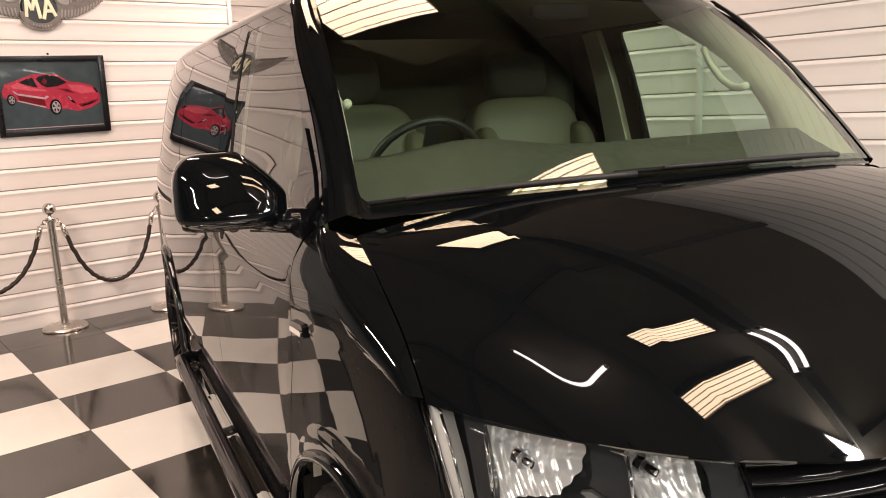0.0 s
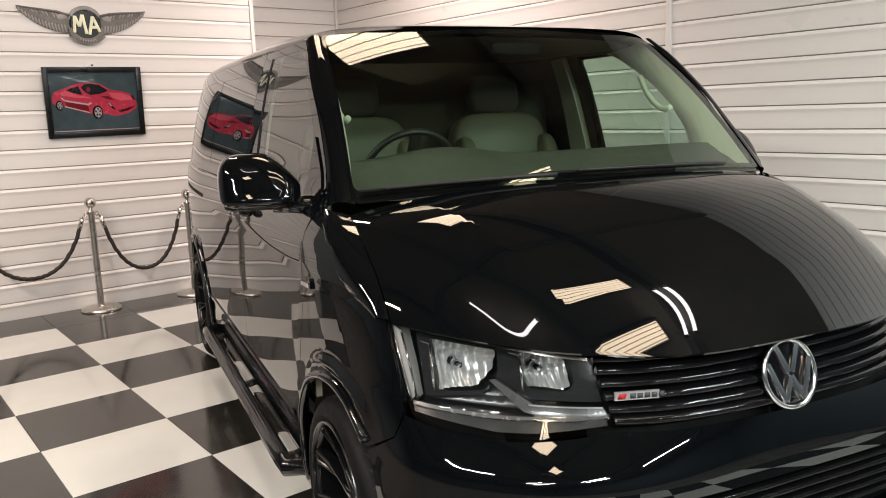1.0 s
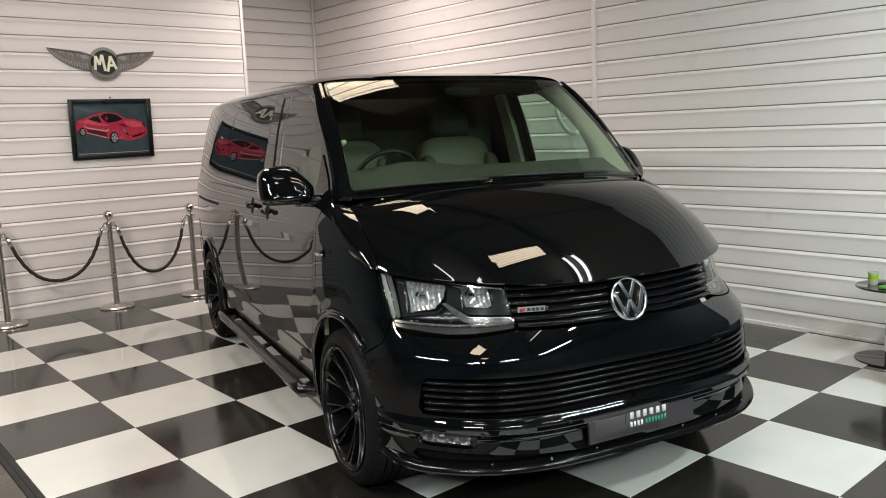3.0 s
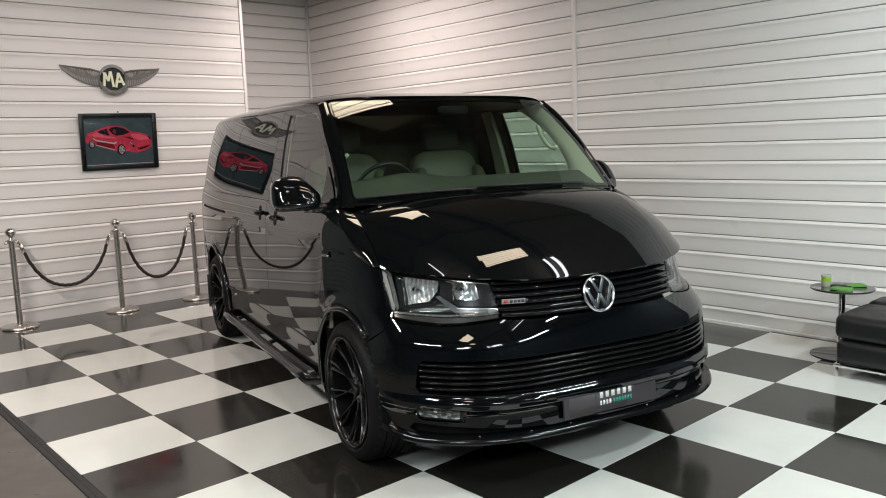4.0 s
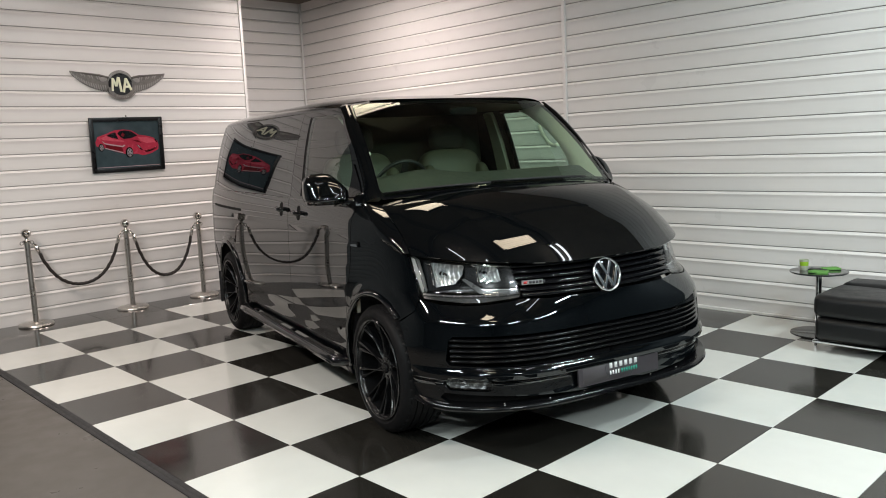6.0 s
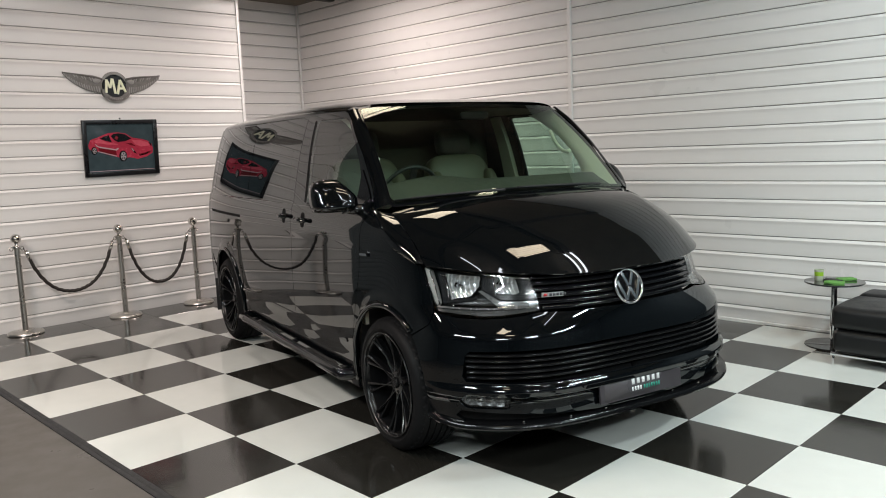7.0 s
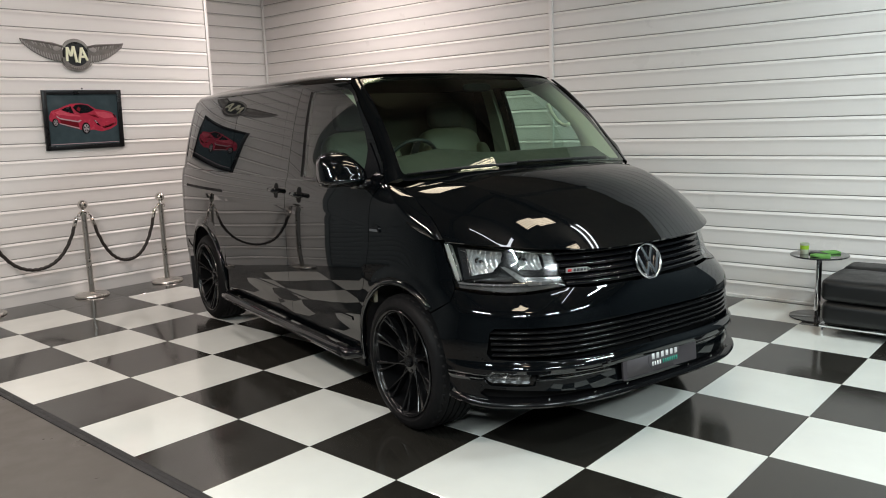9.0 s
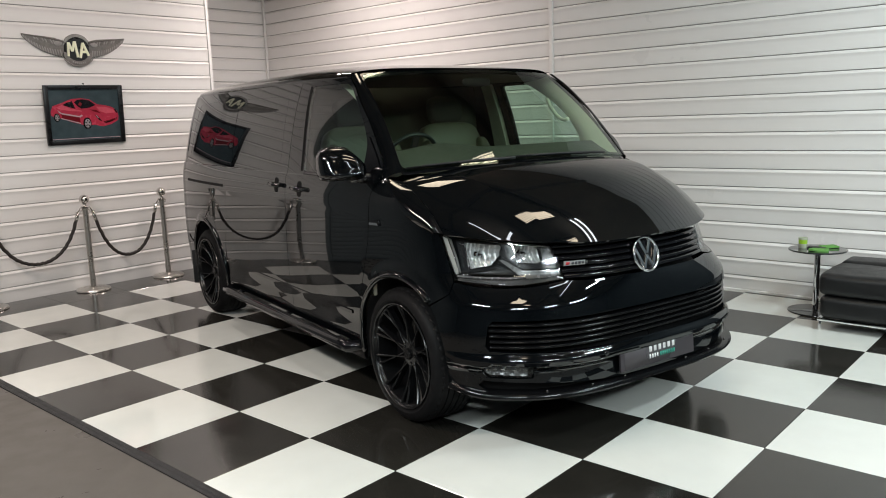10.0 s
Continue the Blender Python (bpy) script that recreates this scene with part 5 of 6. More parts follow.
    # side bar under the sill: two tubes on brackets
    pts = [(-0.47, s * 0.80, 0.285), (-0.47, s * 0.90, 0.285)] + [(-0.50 - 1.98 * k / 20, s * 0.985, 0.285) for k in range(21)] + [(-2.53, s * 0.90, 0.285), (-2.53, s * 0.80, 0.285)]
    bar = part("side_bar", tube(pts, 0.032, 14), GLOSS_BLACK, van, "black tubular side bar")
    for x in (-0.62, -1.5, -2.38):
        part("bar_bracket", boxed(x - 0.03, x + 0.03, min(s * 0.70, s * 0.97), max(s * 0.70, s * 0.97), 0.262, 0.275), TRIM, bar)
    trimline = sz([(-0.50, 0.470), (-0.50, 0.488), (-2.54, 0.505), (-2.54, 0.487)])
    sheet("rub_strip", skin(s), trimline, GLOSS_BLACK, van, step=0.03, out=lambda p: p * (0, 1, 0), flange=0.008, shift=0.006)


# ---- wheels ----
def wheel_at(m, toward):
    """A wheel about its axle, y outward from the van."""
    turn = pose(0, 0, 0, -90, 0, 0)
    empty = new("wheel")
    empty.empty_display_size = 0.05
    empty.parent = van
    empty.matrix_local = m @ pose(0, 0, 0, 0, 0, 0 if toward > 0 else 180)
    w2 = 0.122
    outer = [(0.262, w2 - 0.012), (0.272, w2 - 0.004), (0.290, w2 + 0.006), (0.312, w2 + 0.002), (0.330, w2 - 0.012), (0.340, w2 - 0.032), (0.3445, w2 - 0.055)]
    tread = []
    for y in (0.055, 0.018, -0.018, -0.055):
        tread += [(0.345, y + 0.012), (0.345, y + 0.004), (0.338, y + 0.003), (0.338, y - 0.003), (0.345, y - 0.004)]
    inner = [(r, -z) for r, z in outer[::-1]]
    part("tyre", lathe(outer + tread + inner, 72, m=turn), RUBBER, empty)
    for side_sign in (1, -1):
        lines = bmesh.new()
        for k in range(44):
            a = 2 * math.pi * k / 44
            at = Matrix.Rotation(a, 4, "Y") @ Matrix.Translation((0.3405, side_sign * 0.086, 0)) @ Matrix.Rotation(radians(20 * side_sign), 4, "X")
            box(lines, -0.006, 0.0004, -0.022, 0.006, -0.020, 0.0185, m=at)
        tagged(part("tread", lines, RUBBER, empty), kind="stuff")
    lip_ring = [(0.262, w2 - 0.010), (0.268, w2 - 0.004), (0.2725, w2 + 0.002), (0.270, w2 + 0.006), (0.265, w2 + 0.006), (0.2605, w2 + 0.001), (0.258, w2 - 0.008), (0.2555, w2 - 0.010), (0.252, w2 - 0.020)]
    rim = part("rim", lathe(lip_ring, 72, m=turn), RIM, empty)
    part("barrel", lathe([(0.252, w2 - 0.020), (0.246, w2 - 0.08), (0.243, -w2), (0.262, -w2 + 0.01)], 64, m=turn), DARK, rim)
    part("hub", lathe([(0.0, w2 - 0.040), (0.026, w2 - 0.040), (0.029, w2 - 0.045), (0.030, w2 - 0.052), (0.060, w2 - 0.056), (0.066, w2 - 0.066), (0.066, w2 - 0.11), (0, w2 - 0.11)], 40, m=turn), RIM, rim)
    for k in range(5):
        a = 2 * math.pi * (k + 0.5) / 5
        part("wheel_bolt", lathe([(0, 0.006), (0.008, 0.005), (0.010, 0)], 8, m=pose(0.047 * math.cos(a), w2 - 0.056, 0.047 * math.sin(a), -90, 0, 0)), RIM, rim)
    # ten pairs of slim straight spokes
    fork = bmesh.new()
    for side_sign in (-1, 1):
        a0, a1 = radians(side_sign * 5), radians(side_sign * 23)
        root, tip = Vector((0.052 * math.cos(a0), 0, -0.052 * math.sin(a0))), Vector((0.256 * math.cos(a1), 0, -0.256 * math.sin(a1)))
        along = (tip - root).normalized()
        across = Vector((along.z, 0, -along.x))
        rows = []
        for t in np.linspace(0, 1, 8):
            p = root.lerp(tip, t)
            y = w2 - 0.056 + 0.052 * t**0.8 - 0.012 * math.sin(math.pi * t) - (0.004 if side_sign > 0 else 0.0)
            half = 0.0070 - 0.0022 * math.sin(math.pi * min(1, t * 1.15)) + 0.002 * t**6
            rows.append([fork.verts.new(p + across * u + Vector((0, y + d, 0))) for u, d in ((-half, -0.004), (-half * 0.55, 0.0), (half * 0.55, 0.0), (half, -0.004), (half * 0.8, -0.036), (-half * 0.8, -0.036))])
        for a, b in zip(rows, rows[1:]):
            for k in range(6):
                fork.faces.new((a[k], a[(k + 1) % 6], b[(k + 1) % 6], b[k]))
        fork.faces.new(rows[0])
        fork.faces.new(rows[-1][::-1])
    bmesh.ops.recalc_face_normals(fork, faces=fork.faces)
    first = part("spoke", fork, RIM, rim)
    for k in range(1, 10):
        ob = new("spoke", first.data)
        ob.parent = rim
        ob.matrix_local = Matrix.Rotation(2 * math.pi * k / 10, 4, "Y")
    part("brake_disc", lathe([(0.0, 0.0), (0.165, 0.0), (0.165, -0.026), (0, -0.026)], 48, m=turn), DISC, empty)
    part("brake_caliper", boxed(0.075, 0.178, -0.045, 0.035, -0.075, 0.075, bevel=0.012), DARK, empty)
    return empty


for x in (0.0, BASE):
    for s in (-1, 1):
        wheel_at(pose(x, s * 0.826, AXLE), s)

# ---- cabin ----
dash = bmesh.new()
rows = []
for y in np.linspace(-0.79, 0.79, 33):
    u = y / 0.79
    hood = 0.035 * math.exp(-(((y + 0.40) / 0.20) ** 2))
    prof = [(0.0 - 0.16 * u * u, 1.24), (-0.06 - 0.16 * u * u, 1.268), (-0.20 - 0.10 * u * u, 1.312 + hood * 0.4), (-0.34, 1.345 + hood), (-0.41, 1.345 + hood), (-0.44, 1.31 + hood), (-0.43, 1.12), (-0.40, 0.80), (-0.36, 0.60)]
    rows.append([dash.verts.new((x, y, z)) for x, z in prof])
for a, b in zip(rows, rows[1:]):
    for k in range(8):
        dash.faces.new((a[k], b[k], b[k + 1], a[k + 1]))
bmesh.ops.recalc_face_normals(dash, faces=dash.faces)
if sum(f.normal.z for f in dash.faces) < 0:
    bmesh.ops.reverse_faces(dash, faces=dash.faces)
part("dashboard", dash, DASH, van, smooth=True)
WHEEL = pose(-0.725, -0.39, 1.265, 0, 0, 0) @ pose(0, 0, 0, 0, -62, 0)
ring = [(0.187 + 0.0125 * math.cos(a), 0.0125 * math.sin(a)) for a in [2 * math.pi * k / 10 for k in range(10)]]
steer = part("steering_wheel", lathe(ring, 48, m=WHEEL, close=True), TRIM, van)
part("steering_hub", lathe([(0, 0.012), (0.06, 0.008), (0.075, -0.01), (0.075, -0.03), (0.02, -0.035), (0.02, -0.20)], 24, m=WHEEL), TRIM, steer)
for a in (0, 120, 240):
    part("steering_spoke", boxed(0.05, 0.178, -0.022, 0.022, -0.012, 0.004, bevel=0.004, m=WHEEL @ pose(0, 0, 0, 0, 0, a)), TRIM, steer)


for y in (-0.40, 0.34):
    seat = part("cabin_seat", moved(rounded_slab(0.54, 0.54, 0.20), pose(-1.02, y, 0.78, 0, -6, 0)), SHADED_CREAM, van, "cream leather cabin seat")
    part("backrest", moved(rounded_slab(0.16, 0.52, 0.70, 0.42), pose(-1.30, y, 1.14, 0, -14, 0)), SHADED_CREAM, seat)
    part("seat_bolster", moved(rounded_slab(0.20, 0.10, 0.56, 0.6), pose(-1.23, y - 0.22, 1.10, 0, -14, 0)), SHADED_CREAM, seat)
    part("seat_bolster", moved(rounded_slab(0.20, 0.10, 0.56, 0.6), pose(-1.23, y + 0.22, 1.10, 0, -14, 0)), SHADED_CREAM, seat)
    part("headrest", moved(rounded_slab(0.11, 0.27, 0.19, 0.5), pose(-1.40, y, 1.575, 0, -10, 0)), CABIN, seat, "headrest, its colour darkened for cabin shade")
    part("seat_box", boxed(-1.26, -0.80, y - 0.22, y + 0.22, 0.26, 0.70, bevel=0.02), CABIN, seat)
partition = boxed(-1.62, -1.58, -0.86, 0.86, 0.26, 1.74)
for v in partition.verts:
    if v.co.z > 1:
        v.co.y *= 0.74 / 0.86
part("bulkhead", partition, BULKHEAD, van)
LINING_Z = [1.20, 1.343, 1.397, 1.444, 1.50, 1.575, 1.635, 1.71, 1.75]
LINING_X = [-0.43, -0.435, -0.455, -0.49, -0.535, -0.628, -0.722, -0.868, -1.00]
for s in (-1, 1):
    # lining of the windscreen pillar, widening to the roof, and the grab handle at its edge
    bm = bmesh.new()
    rows = []
    for t in np.linspace(0.0, 1.0, 24):
        e0 = windscreen(np.array([s * 0.97]), np.array([t]))[0] + np.array([-0.02, 0, -0.015])
        z = e0[2] - 0.03
        e1 = np.array([np.interp(z, LINING_Z, LINING_X), s * np.interp(z, [1.30, 1.70], [0.742, 0.705]), z])
        rows.append([bm.verts.new(e0), bm.verts.new(e0 * 0.6 + e1 * 0.4 + np.array([-0.005, -s * 0.016, -0.008])), bm.verts.new(e1), bm.verts.new(e1 + np.array([0, s * 0.02, 0]))])
    for a, b in zip(rows, rows[1:]):
        for k in range(3):
            bm.faces.new((a[k], a[k + 1], b[k + 1], b[k]))
    part("pillar_lining", bm, VEILED_TRIM, van, smooth=True)
    loop = [(-0.700, 1.622), (-0.688, 1.604), (-0.664, 1.565), (-0.612, 1.513), (-0.565, 1.486), (-0.530, 1.480), (-0.500, 1.488)]
    part("grab_handle", tube([(x, s * 0.694, z) for x, z in loop], 0.012, 10), VEILED_TRIM, van)
mirror_bm = moved(rounded_slab(0.03, 0.20, 0.050, 0.5), pose(-0.56, 0.0, 1.725, 0, 0, 0))
part("cabin_mirror", mirror_bm, DARK, van)


# ---- ceiling lamps ----
def light_panel(px, py, sx, sy, ribs):
    lamp = thing("ceiling_light", pose(px, py, CEILING - 0.10), "rectangular ribbed ceiling panel, lit warm" if ribs else "long slim ceiling tube, added unseen to light the room", "ceiling light", group="ceiling light panels")
    if not ribs:
        part("lamp_back", boxed(-sx / 2 - 0.02, sx / 2 + 0.02, -sy / 2 - 0.02, sy / 2 + 0.02, 0.004, 0.098), BEAM, lamp, smooth=False)
        return lamp
    bm = bmesh.new()
    for x0, x1, y0, y1 in ((-sx / 2 - 0.03, -sx / 2, -sy / 2 - 0.03, sy / 2 + 0.03), (sx / 2, sx / 2 + 0.03, -sy / 2 - 0.03, sy / 2 + 0.03), (-sx / 2, sx / 2, -sy / 2 - 0.03, -sy / 2), (-sx / 2, sx / 2, sy / 2, sy / 2 + 0.03)):
        box(bm, x0, x1, y0, y1, -0.03, 0.10)
    part("lamp_frame", bm, BEAM, lamp, smooth=False)
    for k in range(ribs):
        x = -sx / 2 + sx * (k + 0.5) / ribs
        part("diffuser_rib", boxed(x - 0.004, x + 0.004, -sy / 2, sy / 2, -0.016, -0.008, bevel=0.002, segments=1), RIB, lamp)
    return lamp


# the slim tubes and the last panel are unseen, added as fill light
for px, py, sx, sy, watts, tone in PANELS:
    light_panel(px, py, sx, sy, 0 if min(sx, sy) < 0.15 else 5 if sx < 0.5 else 8)


def led_tube(points):
    lamp = thing("led_tube", pose(*points[0]), "slim white LED tube hung under the ceiling", "ceiling light", group="LED tubes")
    o = Vector(points[0])
    pts = [Vector(p) - o for p in points]
    part("light_tube", tube(pts, 0.022, 8), TUBE_GLOW, lamp)
    for p in (pts[0], pts[-1]):
        part("end_cap", lathe([(0, -0.026), (0.026, -0.024), (0.026, 0.024), (0, 0.026)], 12, m=Matrix.Translation(p)), STEEL, lamp)
    for p in (pts[0], pts[-1]):
        part("hanger", tube([p + Vector((0, 0, 0.03)), p + Vector((0, 0, CEILING - points[0][2]))], 0.004, 6), STEEL, lamp)


LED_Z = 3.25
for y in (2.80, 2.95):
    led_tube([(3.05 + 0.65 * t, y + 0.34 * t * (1 - t), LED_Z) for t in np.linspace(0, 1, 11)])
hook = [(2.17 + 0.40 * t, 0.15, LED_Z) for t in np.linspace(0, 1, 5)]
hook += [(2.57 + 0.30 * math.sin(a), 0.45 - 0.30 * math.cos(a), LED_Z) for a in np.linspace(0.15, math.pi / 2, 8)]
led_tube(hook + [(2.87, 0.62, LED_Z), (2.87, 0.80, LED_Z)])
led_tube([(4.05, 1.0, LED_Z), (4.55, 1.75, LED_Z), (5.05, 1.15, LED_Z)])


# ---- picture and winged sign on the end wall ----
FACE = WEST + 0.008
PIC_W, PIC_H = 0.745, 0.550
picture = thing("picture", pose(FACE, 1.762, 1.669, 0, 0, 90) @ pose(0, 0, 0, 90, 0, 0) @ pose(0, 0, 0, 4, 0, 0.6) @ pose(0, 0, 0.030), "framed print of a red sports car in a black frame", "picture")
bm = bmesh.new()
w, h, f = PIC_W / 2, PIC_H / 2, 0.040
for x0, x1, y0, y1 in ((-w, -w + f, -h, h), (w - f, w, -h, h), (-w + f, w - f, -h, -h + f), (-w + f, w - f, h - f, h)):
    box(bm, x0, x1, y0, y1, -0.012, 0.014, bevel=0.004)
part("picture_frame", bm, FRAME_BLACK, picture)
iw, ih = w - f, h - f
part("print", boxed(-iw, iw, -ih, ih, -0.010, 0.0), PIC_TEAL, picture, "dark teal print", smooth=False)
part("mount_line", boxed(-iw + 0.006, iw - 0.006, -ih + 0.010, -ih + 0.016, 0.0, 0.0012), PIC_PALE, picture, smooth=False)
part("hook", lathe([(0.008, 0), (0.008, 0.006), (0, 0.006)], 10, m=pose(0, h + 0.012, 0)), FRAME_BLACK, picture)


def shape(name, points, level, material):
    """A flat printed shape; points from 0 to 1 across and up the print."""
    pts = [((u * 2 - 1) * iw, (v * 2 - 1) * ih) for u, v in points]
    part(name, prism(pts, 0.0008 * level), material, picture, smooth=False)


def oval(u, v, ru, rv, n=20):
    return [(u + ru * math.cos(2 * math.pi * k / n), v + rv * math.sin(2 * math.pi * k / n)) for k in range(n)]


# the car in the print: body, glass, flank, bonnet, lamps and wheels
shape("print_shape", [(0.02, 0.50), (0.015, 0.57), (0.05, 0.68), (0.16, 0.73), (0.24, 0.775), (0.32, 0.815), (0.45, 0.825), (0.57, 0.80), (0.68, 0.70), (0.80, 0.675), (0.90, 0.635), (0.965, 0.56), (0.985, 0.46), (0.975, 0.37), (0.87, 0.29), (0.74, 0.25), (0.62, 0.29), (0.50, 0.28), (0.42, 0.31), (0.28, 0.37), (0.15, 0.44), (0.08, 0.44)], 1, PIC_RED)
shape("print_shape", [(0.10, 0.66), (0.18, 0.70), (0.30, 0.62), (0.44, 0.585), (0.45, 0.56), (0.28, 0.58), (0.12, 0.62)], 2, PIC_PINK)
shape("print_shape", [(0.35, 0.745), (0.39, 0.795), (0.47, 0.805), (0.565, 0.78), (0.655, 0.685), (0.56, 0.635), (0.45, 0.62), (0.395, 0.665)], 2, PIC_DARK)
shape("print_shape", [(0.40, 0.70), (0.43, 0.76), (0.46, 0.72), (0.44, 0.66)], 3, PIC_DEEP)
shape("print_shape", [(0.185, 0.70), (0.25, 0.745), (0.32, 0.77), (0.345, 0.68), (0.36, 0.62), (0.27, 0.655)], 2, PIC_DARK)
shape("print_shape", [(0.155, 0.53), (0.26, 0.50), (0.41, 0.455), (0.42, 0.345), (0.30, 0.385), (0.17, 0.44)], 2, PIC_DEEP)
shape("print_shape", [(0.11, 0.60), (0.16, 0.545), (0.41, 0.475), (0.44, 0.50), (0.46, 0.48), (0.42, 0.445), (0.17, 0.515), (0.13, 0.55)], 3, PIC_PALE)
shape("print_shape", [(0.155, 0.445), (0.42, 0.335), (0.42, 0.318), (0.15, 0.428)], 3, PIC_PALE)
shape("print_shape", [(0.66, 0.655), (0.80, 0.645), (0.90, 0.60), (0.94, 0.53), (0.80, 0.51), (0.70, 0.57)], 2, PIC_PINK)
shape("print_shape", [(0.56, 0.60), (0.66, 0.59), (0.72, 0.52), (0.64, 0.545)], 2, PIC_DEEP)
shape("print_shape", [(0.63, 0.49), (0.67, 0.47), (0.73, 0.36), (0.69, 0.38)], 2, PIC_DARK)
shape("print_shape", [(0.645, 0.48), (0.66, 0.475), (0.69, 0.42), (0.675, 0.42)], 3, PIC_PALE)
shape("print_shape", [(0.92, 0.60), (0.945, 0.59), (0.97, 0.52), (0.95, 0.52)], 2, PIC_DARK)
shape("print_shape", [(0.75, 0.355), (0.86, 0.385), (0.955, 0.43), (0.955, 0.39), (0.86, 0.335), (0.77, 0.31)], 2, PIC_DEEP)
shape("print_shape", [(0.78, 0.34), (0.86, 0.365), (0.90, 0.39), (0.90, 0.365), (0.86, 0.345), (0.79, 0.32)], 3, PIC_DARK)
for u, v, r in ((0.095, 0.455, 0.042), (0.515, 0.325, 0.060)):
    shape("print_shape", oval(u, v, r, r * 1.95), 3, PIC_DARK)
    shape("print_shape", oval(u + 0.004, v, r * 0.70, r * 1.45), 4, PIC_GREY)
    for k in range(5):
        a = 2 * math.pi * k / 5 + 0.3
        c, d = math.cos(a), math.sin(a)
        shape("print_shape", [(u + 0.004 + r * 0.6 * math.cos(a + q) * g, v + r * 1.25 * math.sin(a + q) * g) for q, g in ((-0.3, 1.0), (0.3, 1.0), (0.0, 0.25))], 5, PIC_DARK)

sign = thing("wall_sign", pose(FACE, 1.752, 2.275, 0, 0, 90) @ pose(0, 0, 0, 90, 0, 0), "pewter winged wall plaque with a dark round centre", "wall sign")
MIDDLE = pose(0.006, -0.004, 0)
part("sign_disc", lathe([(0, 0.018), (0.112, 0.018), (0.118, 0.012), (0.120, 0.0), (0, 0.0)], 48, m=MIDDLE), FRAME_BLACK, sign, "dark disc")


def crescent(r0, r1, a0, a1, drop, depth, n=26):
    """A band of a ring that thins towards both ends."""
    out, inn = [], []
    for k in range(n + 1):
        t = k / n
        a, g = radians(a0 + (a1 - a0) * t), math.sin(math.pi * (0.06 + 0.88 * t)) ** 0.5
        out.append(((r0 + (r1 - r0) * g) * math.cos(a) * 1.08, (r0 + (r1 - r0) * g) * math.sin(a) + drop))
        inn.append((r0 * math.cos(a) * 1.04, r0 * math.sin(a) + drop))
    return prism(out + inn[::-1], depth, m=MIDDLE, bevel=0.003)


part("sign_crown", crescent(0.112, 0.142, 30, 150, 0.0, 0.020), PEWTER_LIGHT, sign)
tail = part("sign_scroll", crescent(0.108, 0.154, 195, 345, 0.0, 0.024), PEWTER, sign)
part("scroll_edge", tube([(0.006 + 0.156 * 1.06 * math.cos(radians(a)), -0.004 + 0.153 * math.sin(radians(a)), 0.020) for a in range(215, 326, 5)], 0.005, 6), PEWTER_LIGHT, tail)
for k in range(7):
    a = radians(270 + (k - 3) * 8.5)
    part("sign_bar", boxed(-0.0045, 0.0045, -0.009, 0.009, 0.024, 0.028, m=pose(0.006 + 0.131 * math.cos(a), -0.004 + 0.131 * math.sin(a), 0, 0, 0, math.degrees(a) - 270)), PEWTER_LIGHT, tail)
for k, (x0, y0, x1, y1) in enumerate(((-0.092, -0.066, -0.082, 0.062), (-0.080, 0.058, -0.052, -0.020), (-0.052, -0.020, -0.026, 0.072), (-0.024, 0.072, -0.004, -0.074), (0.018, -0.078, 0.050, 0.062), (0.050, 0.062, 0.098, -0.056), (0.036, -0.022, 0.080, -0.020))):
    part("sign_stroke", stroke(x0, y0, x1, y1, 0.0215, 0.027 + 0.0008 * k, m=MIDDLE), CREAM_PAINT, sign, "cream painted stroke")
for s in (-1, 1):
    top = [(s * 0.112, 0.066), (s * 0.20, 0.090), (s * 0.34, 0.104), (s * 0.478, 0.120)]
    low = []
    for k in range(15):
        t = k / 14
        x, y = 0.474 - 0.345 * t, 0.100 - 0.168 * math.sin(math.pi / 2 * t) ** 0.78
        low += [(s * x, y), (s * (x - 0.010), y - 0.010)]
    wing_part = part("sign_wing", prism(top + low, 0.010, bevel=0.002), PEWTER, sign)
    # two tiers of raised feathers under a plain leading edge
    for k in range(15):
        t = (k + 0.5) / 15
        x, y = 0.468 - 0.335 * t, 0.098 - 0.166 * math.sin(math.pi / 2 * t) ** 0.78
        rx, ry = x + 0.012 - 0.004 * t, y + 0.030 + 0.028 * t
        part("feather", stroke(s * rx, ry, s * x, y - 0.002, 0.0105, 0.0125), PEWTER_LIGHT, wing_part)
    for k in range(9):
        t = (k + 0.5) / 9
        x, y = 0.40 - 0.22 * t, 0.086 - 0.040 * t
        part("feather", stroke(s * (x + 0.016), y + 0.016 + 0.010 * t, s * x, y - 0.004 - 0.010 * t, 0.011, 0.0155), PEWTER_LIGHT if k % 3 else PEWTER, wing_part)
    lobe = [(s * (0.165 + 0.038 * math.cos(a) - 0.012 * math.sin(a)), 0.046 + 0.026 * math.sin(a)) for a in [2 * math.pi * k / 16 for k in range(16)]]
    part("wing_lobe", prism(lobe, 0.018, bevel=0.004), PEWTER_LIGHT, wing_part)
    part("wing_edge", tube([(x, y - 0.006, 0.012) for x, y in top], [0.012, 0.011, 0.009, 0.004], 8), PEWTER, wing_part)


# ---- rope barrier ----
POST_X = -2.725


